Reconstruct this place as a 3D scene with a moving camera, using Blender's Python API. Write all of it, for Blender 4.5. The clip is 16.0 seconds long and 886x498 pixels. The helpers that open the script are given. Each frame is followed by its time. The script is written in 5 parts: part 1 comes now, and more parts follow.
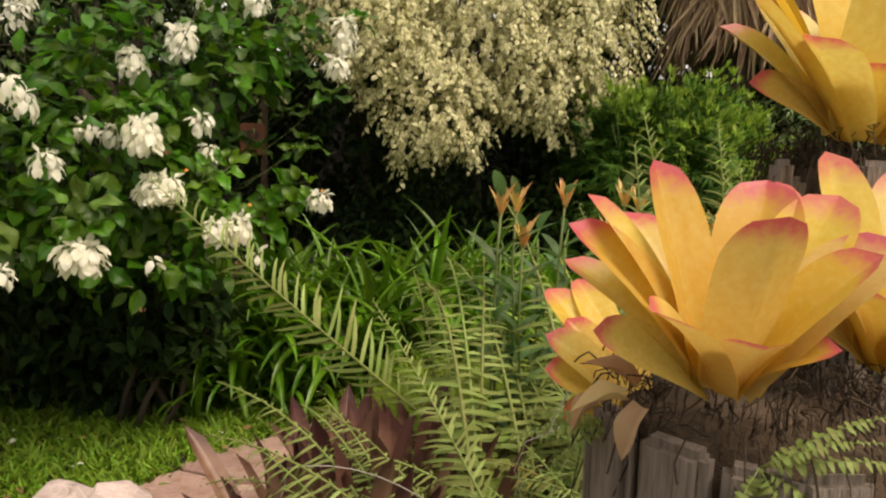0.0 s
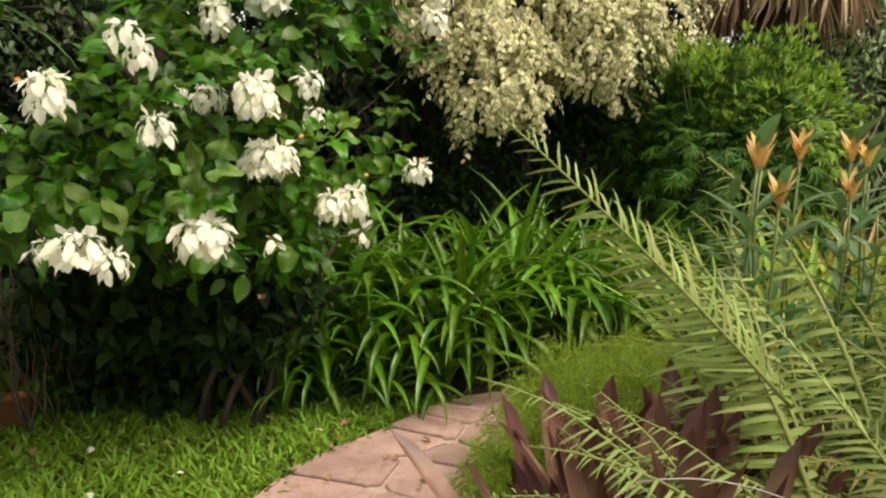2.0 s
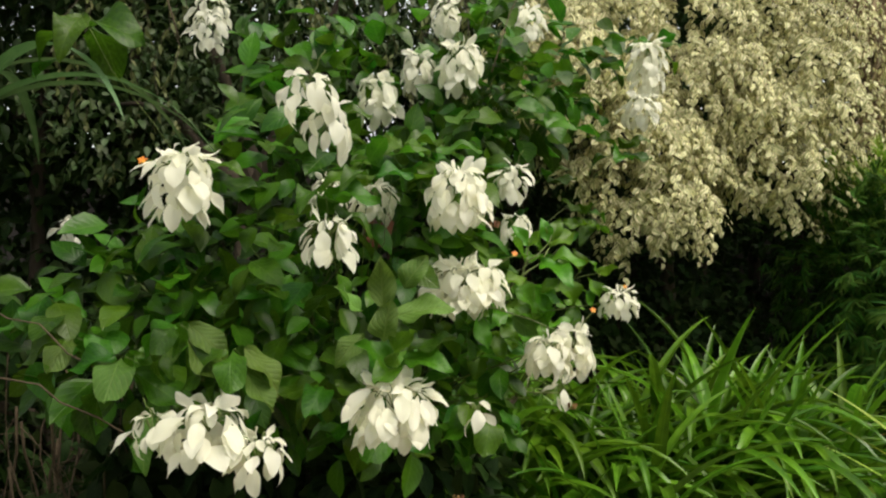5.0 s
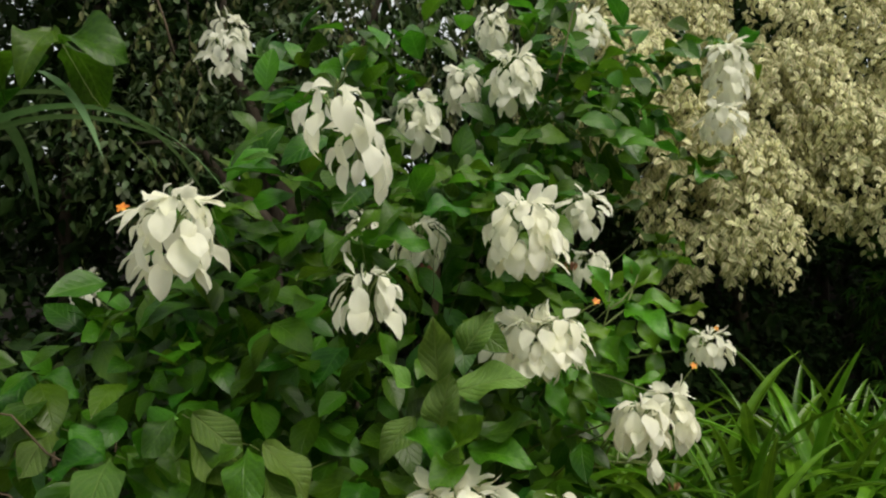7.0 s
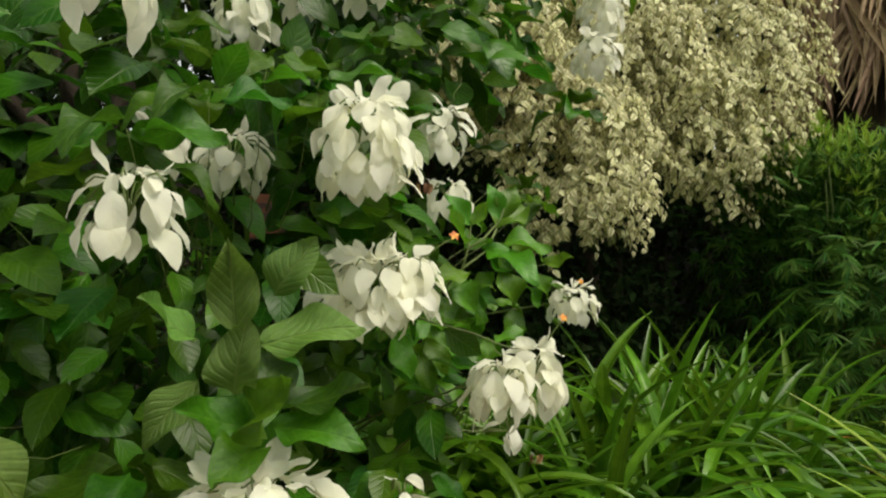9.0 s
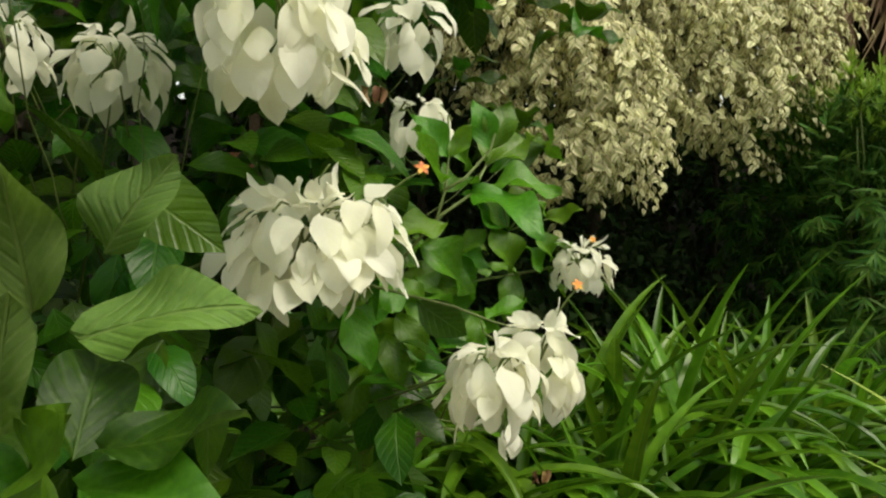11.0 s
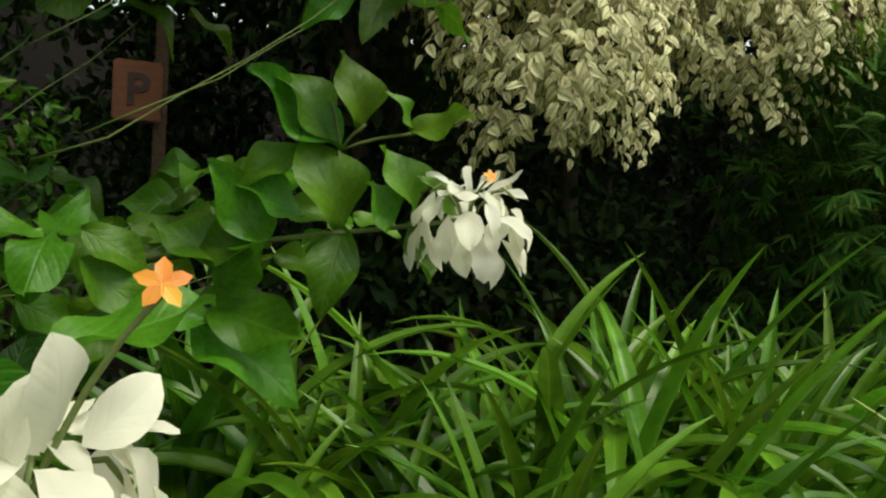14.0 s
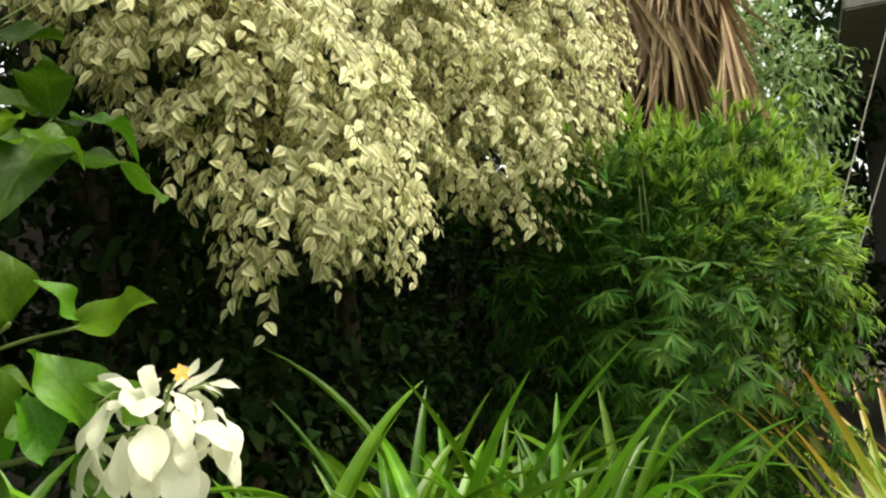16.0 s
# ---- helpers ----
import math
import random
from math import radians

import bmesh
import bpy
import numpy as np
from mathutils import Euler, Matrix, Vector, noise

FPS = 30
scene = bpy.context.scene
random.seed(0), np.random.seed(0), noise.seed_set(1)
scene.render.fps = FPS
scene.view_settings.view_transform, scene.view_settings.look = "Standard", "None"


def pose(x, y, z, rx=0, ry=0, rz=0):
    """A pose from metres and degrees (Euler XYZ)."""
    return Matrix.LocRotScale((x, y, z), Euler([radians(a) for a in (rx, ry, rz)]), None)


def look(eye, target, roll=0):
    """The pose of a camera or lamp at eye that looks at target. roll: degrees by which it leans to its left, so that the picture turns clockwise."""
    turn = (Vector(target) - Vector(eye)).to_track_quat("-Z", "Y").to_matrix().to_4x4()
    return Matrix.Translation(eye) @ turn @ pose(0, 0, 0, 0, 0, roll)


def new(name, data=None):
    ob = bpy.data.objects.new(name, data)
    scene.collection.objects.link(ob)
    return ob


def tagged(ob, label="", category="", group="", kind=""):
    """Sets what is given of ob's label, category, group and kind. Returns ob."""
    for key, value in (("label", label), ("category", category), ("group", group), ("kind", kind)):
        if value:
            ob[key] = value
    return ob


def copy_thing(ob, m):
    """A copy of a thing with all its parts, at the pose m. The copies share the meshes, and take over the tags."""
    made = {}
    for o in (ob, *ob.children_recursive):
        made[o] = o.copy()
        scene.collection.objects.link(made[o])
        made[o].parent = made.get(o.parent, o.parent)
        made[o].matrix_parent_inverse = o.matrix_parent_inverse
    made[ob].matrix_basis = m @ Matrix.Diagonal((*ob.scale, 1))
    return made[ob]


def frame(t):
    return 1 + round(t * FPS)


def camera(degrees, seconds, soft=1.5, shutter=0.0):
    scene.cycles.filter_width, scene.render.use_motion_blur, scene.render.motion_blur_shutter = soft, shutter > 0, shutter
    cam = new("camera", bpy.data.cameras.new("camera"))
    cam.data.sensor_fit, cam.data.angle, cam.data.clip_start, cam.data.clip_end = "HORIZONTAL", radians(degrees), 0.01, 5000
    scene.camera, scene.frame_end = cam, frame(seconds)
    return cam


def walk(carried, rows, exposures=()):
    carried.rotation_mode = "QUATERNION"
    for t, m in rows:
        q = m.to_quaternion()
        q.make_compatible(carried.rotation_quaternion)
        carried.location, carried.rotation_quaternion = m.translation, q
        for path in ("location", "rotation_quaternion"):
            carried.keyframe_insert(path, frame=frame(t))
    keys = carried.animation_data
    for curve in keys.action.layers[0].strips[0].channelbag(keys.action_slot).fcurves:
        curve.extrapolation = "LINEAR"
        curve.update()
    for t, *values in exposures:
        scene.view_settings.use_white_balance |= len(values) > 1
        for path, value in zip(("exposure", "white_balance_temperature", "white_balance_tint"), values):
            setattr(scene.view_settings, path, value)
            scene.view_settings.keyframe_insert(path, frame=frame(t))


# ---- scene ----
cam = camera(64.3, 16.0, soft=2.2)
PATH = [
    (0, (-0.096, -0.248, 1.613), (-0.047, 1.739, 1.389), 1.9),
    (0.5, (-0.262, -0.164, 1.609), (-0.212, 1.821, 1.368), 3.7),
    (1, (-0.455, -0.12, 1.588), (-0.296, 1.86, 1.353), 2.5),
    (1.5, (-0.657, -0.022, 1.559), (-0.469, 1.94, 1.22), 5.4),
    (2, (-0.895, 0.146, 1.515), (-0.736, 2.12, 1.238), 0.6),
    (2.5, (-1.084, 0.264, 1.509), (-0.978, 2.25, 1.296), 3.3),
    (3, (-1.259, 0.396, 1.515), (-1.116, 2.39, 1.436), 1.3),
    (3.5, (-1.347, 0.589, 1.504), (-1.245, 2.583, 1.39), 1.5),
    (4, (-1.349, 0.735, 1.514), (-1.274, 2.733, 1.46), 4.0),
    (4.5, (-1.44, 0.955, 1.516), (-1.37, 2.953, 1.47), 3.8),
    (4.7, (-1.484, 1.03, 1.516), (-1.43, 3.03, 1.536), 2.8),
    (6.8, (-1.524, 1.514, 1.586), (-1.515, 3.51, 1.712), -1.7),
    (7, (-1.544, 1.505, 1.584), (-1.618, 3.499, 1.719), -0.6),
    (7.5, (-1.571, 1.52, 1.575), (-1.67, 3.512, 1.718), 0.3),
    (8, (-1.569, 1.581, 1.572), (-1.43, 3.573, 1.694), -1.2),
    (8.5, (-1.541, 1.707, 1.541), (-1.212, 3.679, 1.591), 1.5),
    (8.7, (-1.514, 1.78, 1.529), (-1.183, 3.752, 1.582), 1.1),
    (10.8, (-1.433, 2.204, 1.491), (-1.098, 4.175, 1.417), -0.8),
    (11, (-1.378, 2.266, 1.488), (-1.038, 4.236, 1.439), -0.2),
    (11.5, (-1.241, 2.406, 1.459), (-0.652, 4.315, 1.371), 2.1),
    (12, (-1.172, 2.613, 1.446), (-0.579, 4.513, 1.255), 1.3),
    (12.5, (-1.146, 2.759, 1.477), (-0.635, 4.691, 1.405), -0.5),
    (13, (-1.118, 2.87, 1.46), (-0.53, 4.766, 1.211), 1.5),
    (13.5, (-1.052, 2.953, 1.456), (-0.738, 4.925, 1.328), 0.5),
    (14, (-0.932, 3.043, 1.446), (-0.572, 5.003, 1.279), 4.2),
    (14.5, (-0.844, 3.113, 1.433), (-0.345, 5.039, 1.233), 2.6),
    (15, (-0.817, 3.137, 1.457), (-0.161, 5.021, 1.315), -0.1),
    (15.5, (-0.808, 3.133, 1.507), (-0.035, 4.977, 1.547), -1.3),
    (16, (-0.796, 3.145, 1.528), (0.092, 4.93, 1.685), -2.1),
]
walk(cam, [(t, look(eye, target, roll)) for t, eye, target, roll in PATH], [(0.0, 0.2, 7900, 18), (1.0, 0.42, 7600, 16), (2.0, 0.58, 7400, 14), (4.5, 0.35, 7100, 10), (7.0, -0.02, 7000, 6), (11.0, 0.2, 7300, 3), (12.0, 0.08, 7100, 0), (12.5, 0.15, 7000, 0), (13.5, 0.33, 6900, 5), (14.0, 0.2, 6900, 3), (14.5, 0.78, 7200, 6), (15.0, 0.82, 7100, 4), (16.0, 0.86, 7300, 2)])

# ---- world and sun: a bright overcast sky ----
world = bpy.data.worlds.new("overcast_sky")
scene.world = world
world.use_nodes = True
wn, wl = world.node_tree.nodes, world.node_tree.links
sky = wn.new("ShaderNodeTexSky")
sky.sky_type = "NISHITA"
sky.sun_disc = False
sky.sun_elevation, sky.sun_rotation = radians(59), radians(127)
sky.air_density, sky.dust_density = 1.0, 4.0
whiten = wn.new("ShaderNodeMixRGB")
whiten.inputs[0].default_value = 0.55
whiten.inputs[2].default_value = (9.0, 9.2, 9.0, 1)
wl.new(sky.outputs[0], whiten.inputs[1])
wl.new(whiten.outputs[0], wn["Background"].inputs[0])
wn["Background"].inputs[1].default_value = 0.13
sun_data = bpy.data.lights.new("sun", "SUN")
sun_data.energy, sun_data.angle, sun_data.color = 2.7, radians(35), (1.0, 0.96, 0.88)
sun = new("sun", sun_data)
sun.matrix_world = look((4.0, -3.0, 8.4), (0, 0, 0))

# ---- materials ----
def material(name):
    m = bpy.data.materials.new(name)
    m.use_nodes = True
    nodes, links = m.node_tree.nodes, m.node_tree.links
    return m, nodes, links, nodes["Principled BSDF"]


def calc(nodes, links, op, a, b=None):
    n = nodes.new("ShaderNodeMath")
    n.operation = op
    for i, v in enumerate((a, b)):
        if v is None:
            continue
        if isinstance(v, (int, float)):
            n.inputs[i].default_value = v
        else:
            links.new(v, n.inputs[i])
    return n.outputs[0]


def blend(nodes, links, fac, a, b, mode="MIX"):
    n = nodes.new("ShaderNodeMixRGB")
    n.blend_type = mode
    for i, v in enumerate((fac, a, b)):
        if isinstance(v, (int, float)):
            n.inputs[i].default_value = v
        elif isinstance(v, tuple):
            n.inputs[i].default_value = (*v, 1)
        else:
            links.new(v, n.inputs[i])
    return n.outputs[0]


def grain(nodes, links, scale, detail=4.0, coords=None, stretch=None):
    tc = nodes.new("ShaderNodeTexCoord")
    src = tc.outputs["Object"]
    if stretch:
        mp = nodes.new("ShaderNodeMapping")
        mp.inputs["Scale"].default_value = stretch
        links.new(src, mp.inputs[0])
        src = mp.outputs[0]
    n = nodes.new("ShaderNodeTexNoise")
    n.inputs["Scale"].default_value, n.inputs["Detail"].default_value = scale, detail
    links.new(src, n.inputs["Vector"])
    return n.outputs[0]


def ramp(nodes, links, value, low, high):
    n = nodes.new("ShaderNodeMapRange")
    n.inputs[1].default_value, n.inputs[2].default_value = low, high
    links.new(value, n.inputs[0])
    return n.outputs[0]


def bump(nodes, links, shader, height, strength=0.4, distance=0.01):
    n = nodes.new("ShaderNodeBump")
    n.inputs["Strength"].default_value, n.inputs["Distance"].default_value = strength, distance
    links.new(height, n.inputs["Height"])
    links.new(n.outputs[0], shader.inputs["Normal"])


def leaf_material(name, dark, light, vein, rough=0.4, through_light=0.3, veins=9.0, vein_mix=0.35,
                  rim=None, rim_at=0.3, tip=None, spread=0.5, relief=0.35, gloss=0.5, hue=0.04, tip_from=0.85, tip_to=0.97):
    """A leaf: u runs across the blade, v from the stalk to the tip."""
    m, nodes, links, bsdf = material(name)
    uv = nodes.new("ShaderNodeUVMap")
    sep = nodes.new("ShaderNodeSeparateXYZ")
    links.new(uv.outputs[0], sep.inputs[0])
    side = calc(nodes, links, "ABSOLUTE", calc(nodes, links, "SUBTRACT", sep.outputs[0], 0.5))
    info, geo = nodes.new("ShaderNodeObjectInfo"), nodes.new("ShaderNodeNewGeometry")
    chance = calc(nodes, links, "FRACT", calc(nodes, links, "ADD", info.outputs["Random"], geo.outputs["Random Per Island"]))
    chance2 = calc(nodes, links, "FRACT", calc(nodes, links, "MULTIPLY", chance, 17.3))
    blotch = grain(nodes, links, 22.0, 5.0)
    fine = grain(nodes, links, 180.0, 3.0)
    fac = calc(nodes, links, "ADD", calc(nodes, links, "MULTIPLY", chance, 0.7), calc(nodes, links, "MULTIPLY", calc(nodes, links, "SUBTRACT", blotch, 0.5), 1.1))
    n = nodes.new("ShaderNodeClamp")
    links.new(fac, n.inputs[0])
    col = blend(nodes, links, n.outputs[0], dark, light)
    wave = calc(nodes, links, "SINE", calc(nodes, links, "MULTIPLY", calc(nodes, links, "SUBTRACT", sep.outputs[1], calc(nodes, links, "MULTIPLY", side, 0.7)), veins * 6.283))
    line = ramp(nodes, links, wave, 0.1, 1.0)
    rib = ramp(nodes, links, side, 0.035, 0.012)
    marks = calc(nodes, links, "MAXIMUM", calc(nodes, links, "MULTIPLY", line, 0.45), rib)
    col = blend(nodes, links, calc(nodes, links, "MULTIPLY", marks, vein_mix), col, vein)
    if rim:
        edge = calc(nodes, links, "ADD", side, calc(nodes, links, "MULTIPLY", calc(nodes, links, "SUBTRACT", blotch, 0.5), 0.5))
        edge = calc(nodes, links, "ADD", edge, calc(nodes, links, "MULTIPLY", calc(nodes, links, "SUBTRACT", chance2, 0.4), 0.28))
        col = blend(nodes, links, ramp(nodes, links, edge, rim_at, rim_at + 0.05), col, rim)
    if tip:
        end = calc(nodes, links, "ADD", sep.outputs[1], calc(nodes, links, "MULTIPLY", calc(nodes, links, "SUBTRACT", blotch, 0.5), 0.16))
        end = calc(nodes, links, "ADD", end, calc(nodes, links, "MULTIPLY", side, 0.10))
        col = blend(nodes, links, ramp(nodes, links, end, tip_from, tip_to), col, tip)
    hs = nodes.new("ShaderNodeHueSaturation")
    links.new(calc(nodes, links, "ADD", calc(nodes, links, "MULTIPLY", chance2, hue), 0.5 - hue / 2), hs.inputs["Hue"])
    links.new(calc(nodes, links, "ADD", calc(nodes, links, "MULTIPLY", chance2, spread), 1 - spread / 2), hs.inputs["Value"])
    links.new(col, hs.inputs["Color"])
    links.new(hs.outputs[0], bsdf.inputs["Base Color"])
    links.new(calc(nodes, links, "ADD", calc(nodes, links, "MULTIPLY", fine, 0.2), rough - 0.1), bsdf.inputs["Roughness"])
    bsdf.inputs["Specular IOR Level"].default_value = gloss
    height = calc(nodes, links, "ADD", calc(nodes, links, "MULTIPLY", marks, -1.0), calc(nodes, links, "MULTIPLY", fine, 0.4))
    bump(nodes, links, bsdf, height, relief, 0.003)
    tr = nodes.new("ShaderNodeBsdfTranslucent")
    links.new(hs.outputs[0], tr.inputs[0])
    mix = nodes.new("ShaderNodeMixShader")
    mix.inputs[0].default_value = through_light
    links.new(bsdf.outputs[0], mix.inputs[1])
    links.new(tr.outputs[0], mix.inputs[2])
    links.new(mix.outputs[0], nodes["Material Output"].inputs[0])
    return m


def rough_material(name, dark, light, scale, rough=0.85, relief=0.6, distance=0.01, stretch=None, spots=None, spot_scale=40.0, chance=0.0):
    m, nodes, links, bsdf = material(name)
    big, small = grain(nodes, links, scale, 6.0, stretch=stretch), grain(nodes, links, scale * 7, 5.0, stretch=stretch)
    fac = ramp(nodes, links, calc(nodes, links, "ADD", calc(nodes, links, "MULTIPLY", big, 0.6), calc(nodes, links, "MULTIPLY", small, 0.4)), 0.32, 0.68)
    col = blend(nodes, links, fac, dark, light)
    if spots:
        col = blend(nodes, links, ramp(nodes, links, grain(nodes, links, spot_scale, 3.0), 0.58, 0.66), col, spots)
    if chance:
        info = nodes.new("ShaderNodeObjectInfo")
        hs = nodes.new("ShaderNodeHueSaturation")
        links.new(calc(nodes, links, "ADD", calc(nodes, links, "MULTIPLY", info.outputs["Random"], chance), 1 - chance / 2), hs.inputs["Value"])
        links.new(col, hs.inputs["Color"])
        col = hs.outputs[0]
    links.new(col, bsdf.inputs["Base Color"])
    bsdf.inputs["Roughness"].default_value = rough
    bump(nodes, links, bsdf, calc(nodes, links, "ADD", big, calc(nodes, links, "MULTIPLY", small, 0.5)), relief, distance)
    return m


MUSSAENDA = leaf_material("mussaenda_leaf", (0.020, 0.086, 0.004), (0.100, 0.255, 0.013), (0.22, 0.42, 0.06), 0.30, 0.42, 7, 0.16, gloss=0.42, relief=0.4, spread=0.6)
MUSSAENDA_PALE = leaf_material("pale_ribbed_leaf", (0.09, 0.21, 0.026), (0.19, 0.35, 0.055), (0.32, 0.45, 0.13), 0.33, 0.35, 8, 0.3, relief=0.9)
# Brighter copy of the mussaenda leaf: light put into the colour.
LIT_LEAF = leaf_material("lit_mussaenda_leaf", (0.07, 0.20, 0.010), (0.17, 0.40, 0.026), (0.26, 0.48, 0.08), 0.26, 0.45, 7, 0.16, gloss=0.5, relief=0.35, spread=0.4)
BRACT = leaf_material("white_bract", (0.93, 0.93, 0.77), (0.96, 0.96, 0.88), (0.88, 0.89, 0.68), 0.6, 0.5, 6, 0.09, spread=0.06, relief=0.22, gloss=0.2, hue=0.01)
STRAP = leaf_material("strap_leaf", (0.045, 0.135, 0.007), (0.16, 0.33, 0.02), (0.24, 0.46, 0.06), 0.32, 0.35, 0.0, 0.35, relief=0.1, gloss=0.45, spread=0.5, hue=0.025)
CREAM = leaf_material("cream_edged_leaf", (0.29, 0.33, 0.12), (0.42, 0.44, 0.19), (0.45, 0.45, 0.22), 0.45, 0.38, 5, 0.3, rim=(0.76, 0.71, 0.42), rim_at=0.17, spread=0.3)
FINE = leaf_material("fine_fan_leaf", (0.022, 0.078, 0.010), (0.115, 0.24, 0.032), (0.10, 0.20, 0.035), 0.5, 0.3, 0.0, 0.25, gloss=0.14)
FERN = leaf_material("fern_leaf", (0.19, 0.27, 0.06), (0.38, 0.45, 0.15), (0.38, 0.42, 0.15), 0.55, 0.35, 0.0, 0.3, gloss=0.3)
FERN_OLD = leaf_material("browning_fern_leaf", (0.22, 0.20, 0.05), (0.34, 0.28, 0.09), (0.30, 0.25, 0.08), 0.6, 0.3, 0.0, 0.3, gloss=0.25)
FEATHER = leaf_material("feathery_needle", (0.19, 0.31, 0.02), (0.38, 0.50, 0.06), (0.38, 0.48, 0.1), 0.5, 0.45, 0.0, 0.1, gloss=0.3)
# Leaf green taken nearly to black: deep shade put into the colour.
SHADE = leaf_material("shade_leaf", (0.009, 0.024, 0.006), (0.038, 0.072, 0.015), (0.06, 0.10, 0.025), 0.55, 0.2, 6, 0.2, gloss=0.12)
FAR_LEAF = leaf_material("far_tree_leaf", (0.03, 0.065, 0.016), (0.09, 0.14, 0.04), (0.11, 0.17, 0.05), 0.5, 0.3, 4, 0.2)
VINE_LEAF = leaf_material("trailing_vine_leaf", (0.10, 0.13, 0.04), (0.24, 0.26, 0.09), (0.2, 0.24, 0.1), 0.5, 0.3, 4, 0.2)
BROMELIAD = leaf_material("golden_bromeliad_leaf", (0.68, 0.43, 0.06), (0.78, 0.66, 0.22), (0.82, 0.64, 0.2), 0.36, 0.35, 0.0, 0.12, tip=(0.66, 0.14, 0.13), spread=0.2, gloss=0.45, relief=0.08, hue=0.03)
MAROON = leaf_material("maroon_bromeliad_leaf", (0.17, 0.075, 0.06), (0.42, 0.25, 0.17), (0.34, 0.17, 0.12), 0.38, 0.3, 0.0, 0.2, tip=(0.10, 0.04, 0.035), spread=0.6, gloss=0.5, relief=0.1)
GOLD_STRAP = leaf_material("yellow_strap_leaf", (0.22, 0.32, 0.03), (0.42, 0.47, 0.07), (0.50, 0.48, 0.12), 0.36, 0.3, 0.0, 0.4, tip=(0.50, 0.20, 0.05), tip_from=0.6, tip_to=1.0, spread=0.4)
SPEAR = leaf_material("spear_leaf", (0.20, 0.32, 0.03), (0.40, 0.50, 0.08), (0.48, 0.52, 0.14), 0.36, 0.35, 0.0, 0.3, spread=0.4)
BAMBOO = leaf_material("bamboo_leaf", (0.15, 0.25, 0.085), (0.33, 0.44, 0.17), (0.24, 0.34, 0.13), 0.5, 0.35, 0.0, 0.2)
WITHERED = leaf_material("withered_leaf", (0.52, 0.33, 0.16), (0.74, 0.58, 0.34), (0.6, 0.42, 0.25), 0.7, 0.25, 0.0, 0.2, spread=0.4, gloss=0.15)
ORANGE = leaf_material("orange_bract", (0.78, 0.24, 0.02), (0.85, 0.40, 0.05), (0.80, 0.45, 0.1), 0.45, 0.3, 0.0, 0.2, spread=0.25)
HELI_BRACT = leaf_material("pale_orange_bract", (0.82, 0.48, 0.14), (0.86, 0.68, 0.32), (0.86, 0.66, 0.25), 0.45, 0.45, 0.0, 0.2, spread=0.15, tip=(0.72, 0.36, 0.24), tip_from=0.8, tip_to=1.0)
FINE_NEW_LIT = leaf_material("young_lit_fan_leaf", (0.16, 0.30, 0.028), (0.40, 0.57, 0.08), (0.30, 0.42, 0.10), 0.5, 0.4, 0.0, 0.25, gloss=0.3)
HELICONIA = leaf_material("heliconia_leaf", (0.07, 0.16, 0.05), (0.16, 0.27, 0.10), (0.24, 0.34, 0.14), 0.4, 0.3, 12, 0.25)
DEAD = leaf_material("dead_palm_leaf", (0.30, 0.20, 0.12), (0.60, 0.45, 0.29), (0.54, 0.40, 0.26), 0.75, 0.1, 0.0, 0.3, spread=0.7, gloss=0.15)
GRASS = leaf_material("grass_blade", (0.11, 0.23, 0.014), (0.28, 0.44, 0.045), (0.25, 0.36, 0.06), 0.5, 0.35, 0.0, 0.1, spread=0.6, gloss=0.3)
DRY_GRASS = leaf_material("dry_twig", (0.20, 0.14, 0.07), (0.34, 0.25, 0.13), (0.3, 0.2, 0.1), 0.8, 0.0, 0.0, 0.1)
LITTER = leaf_material("fallen_leaf", (0.16, 0.08, 0.035), (0.33, 0.19, 0.08), (0.2, 0.1, 0.05), 0.8, 0.1, 5, 0.3)
STEM = rough_material("green_stem", (0.09, 0.13, 0.03), (0.16, 0.22, 0.06), 30, 0.6, 0.2, 0.002)
BARK = rough_material("brown_bark", (0.022, 0.016, 0.010), (0.075, 0.055, 0.036), 12, 0.9, 0.9, 0.02, (1, 1, 0.25))
BARK_DRY = rough_material("dry_twig_bark", (0.045, 0.030, 0.018), (0.12, 0.085, 0.05), 12, 0.9, 0.5, 0.004)
GREY_WOOD = rough_material("weathered_wood", (0.10, 0.075, 0.055), (0.36, 0.30, 0.25), 9, 0.9, 0.9, 0.012, (6, 6, 0.5), chance=0.5)
PALE_WOOD = rough_material("pale_weathered_wood", (0.34, 0.25, 0.22), (0.62, 0.52, 0.48), 10, 0.85, 0.8, 0.006, (1.5, 7, 7))
FIBRE = rough_material("root_fibre", (0.035, 0.022, 0.013), (0.12, 0.08, 0.045), 60, 0.95, 0.8, 0.01)
SOIL = rough_material("soil_and_leaf_mould", (0.012, 0.010, 0.006), (0.045, 0.035, 0.02), 6, 0.95, 0.8, 0.02, spots=(0.10, 0.07, 0.03), spot_scale=35)
FLAG = rough_material("pink_flagstone", (0.22, 0.13, 0.11), (0.40, 0.27, 0.225), 5, 0.85, 0.5, 0.006, spots=(0.24, 0.15, 0.10), spot_scale=18, chance=0.3)
MORTAR = rough_material("mortar", (0.30, 0.21, 0.16), (0.44, 0.34, 0.27), 14, 0.9, 0.5, 0.006)
CLAY = rough_material("terracotta", (0.34, 0.12, 0.05), (0.48, 0.20, 0.09), 14, 0.8, 0.3, 0.003)
RED_WOOD = rough_material("red_stained_wood", (0.13, 0.035, 0.025), (0.24, 0.07, 0.05), 8, 0.6, 0.3, 0.003, (5, 5, 0.6))
DARK_WOOD = rough_material("dark_wood", (0.012, 0.009, 0.007), (0.03, 0.023, 0.016), 8, 0.7, 0.4, 0.004, (5, 0.6, 5))
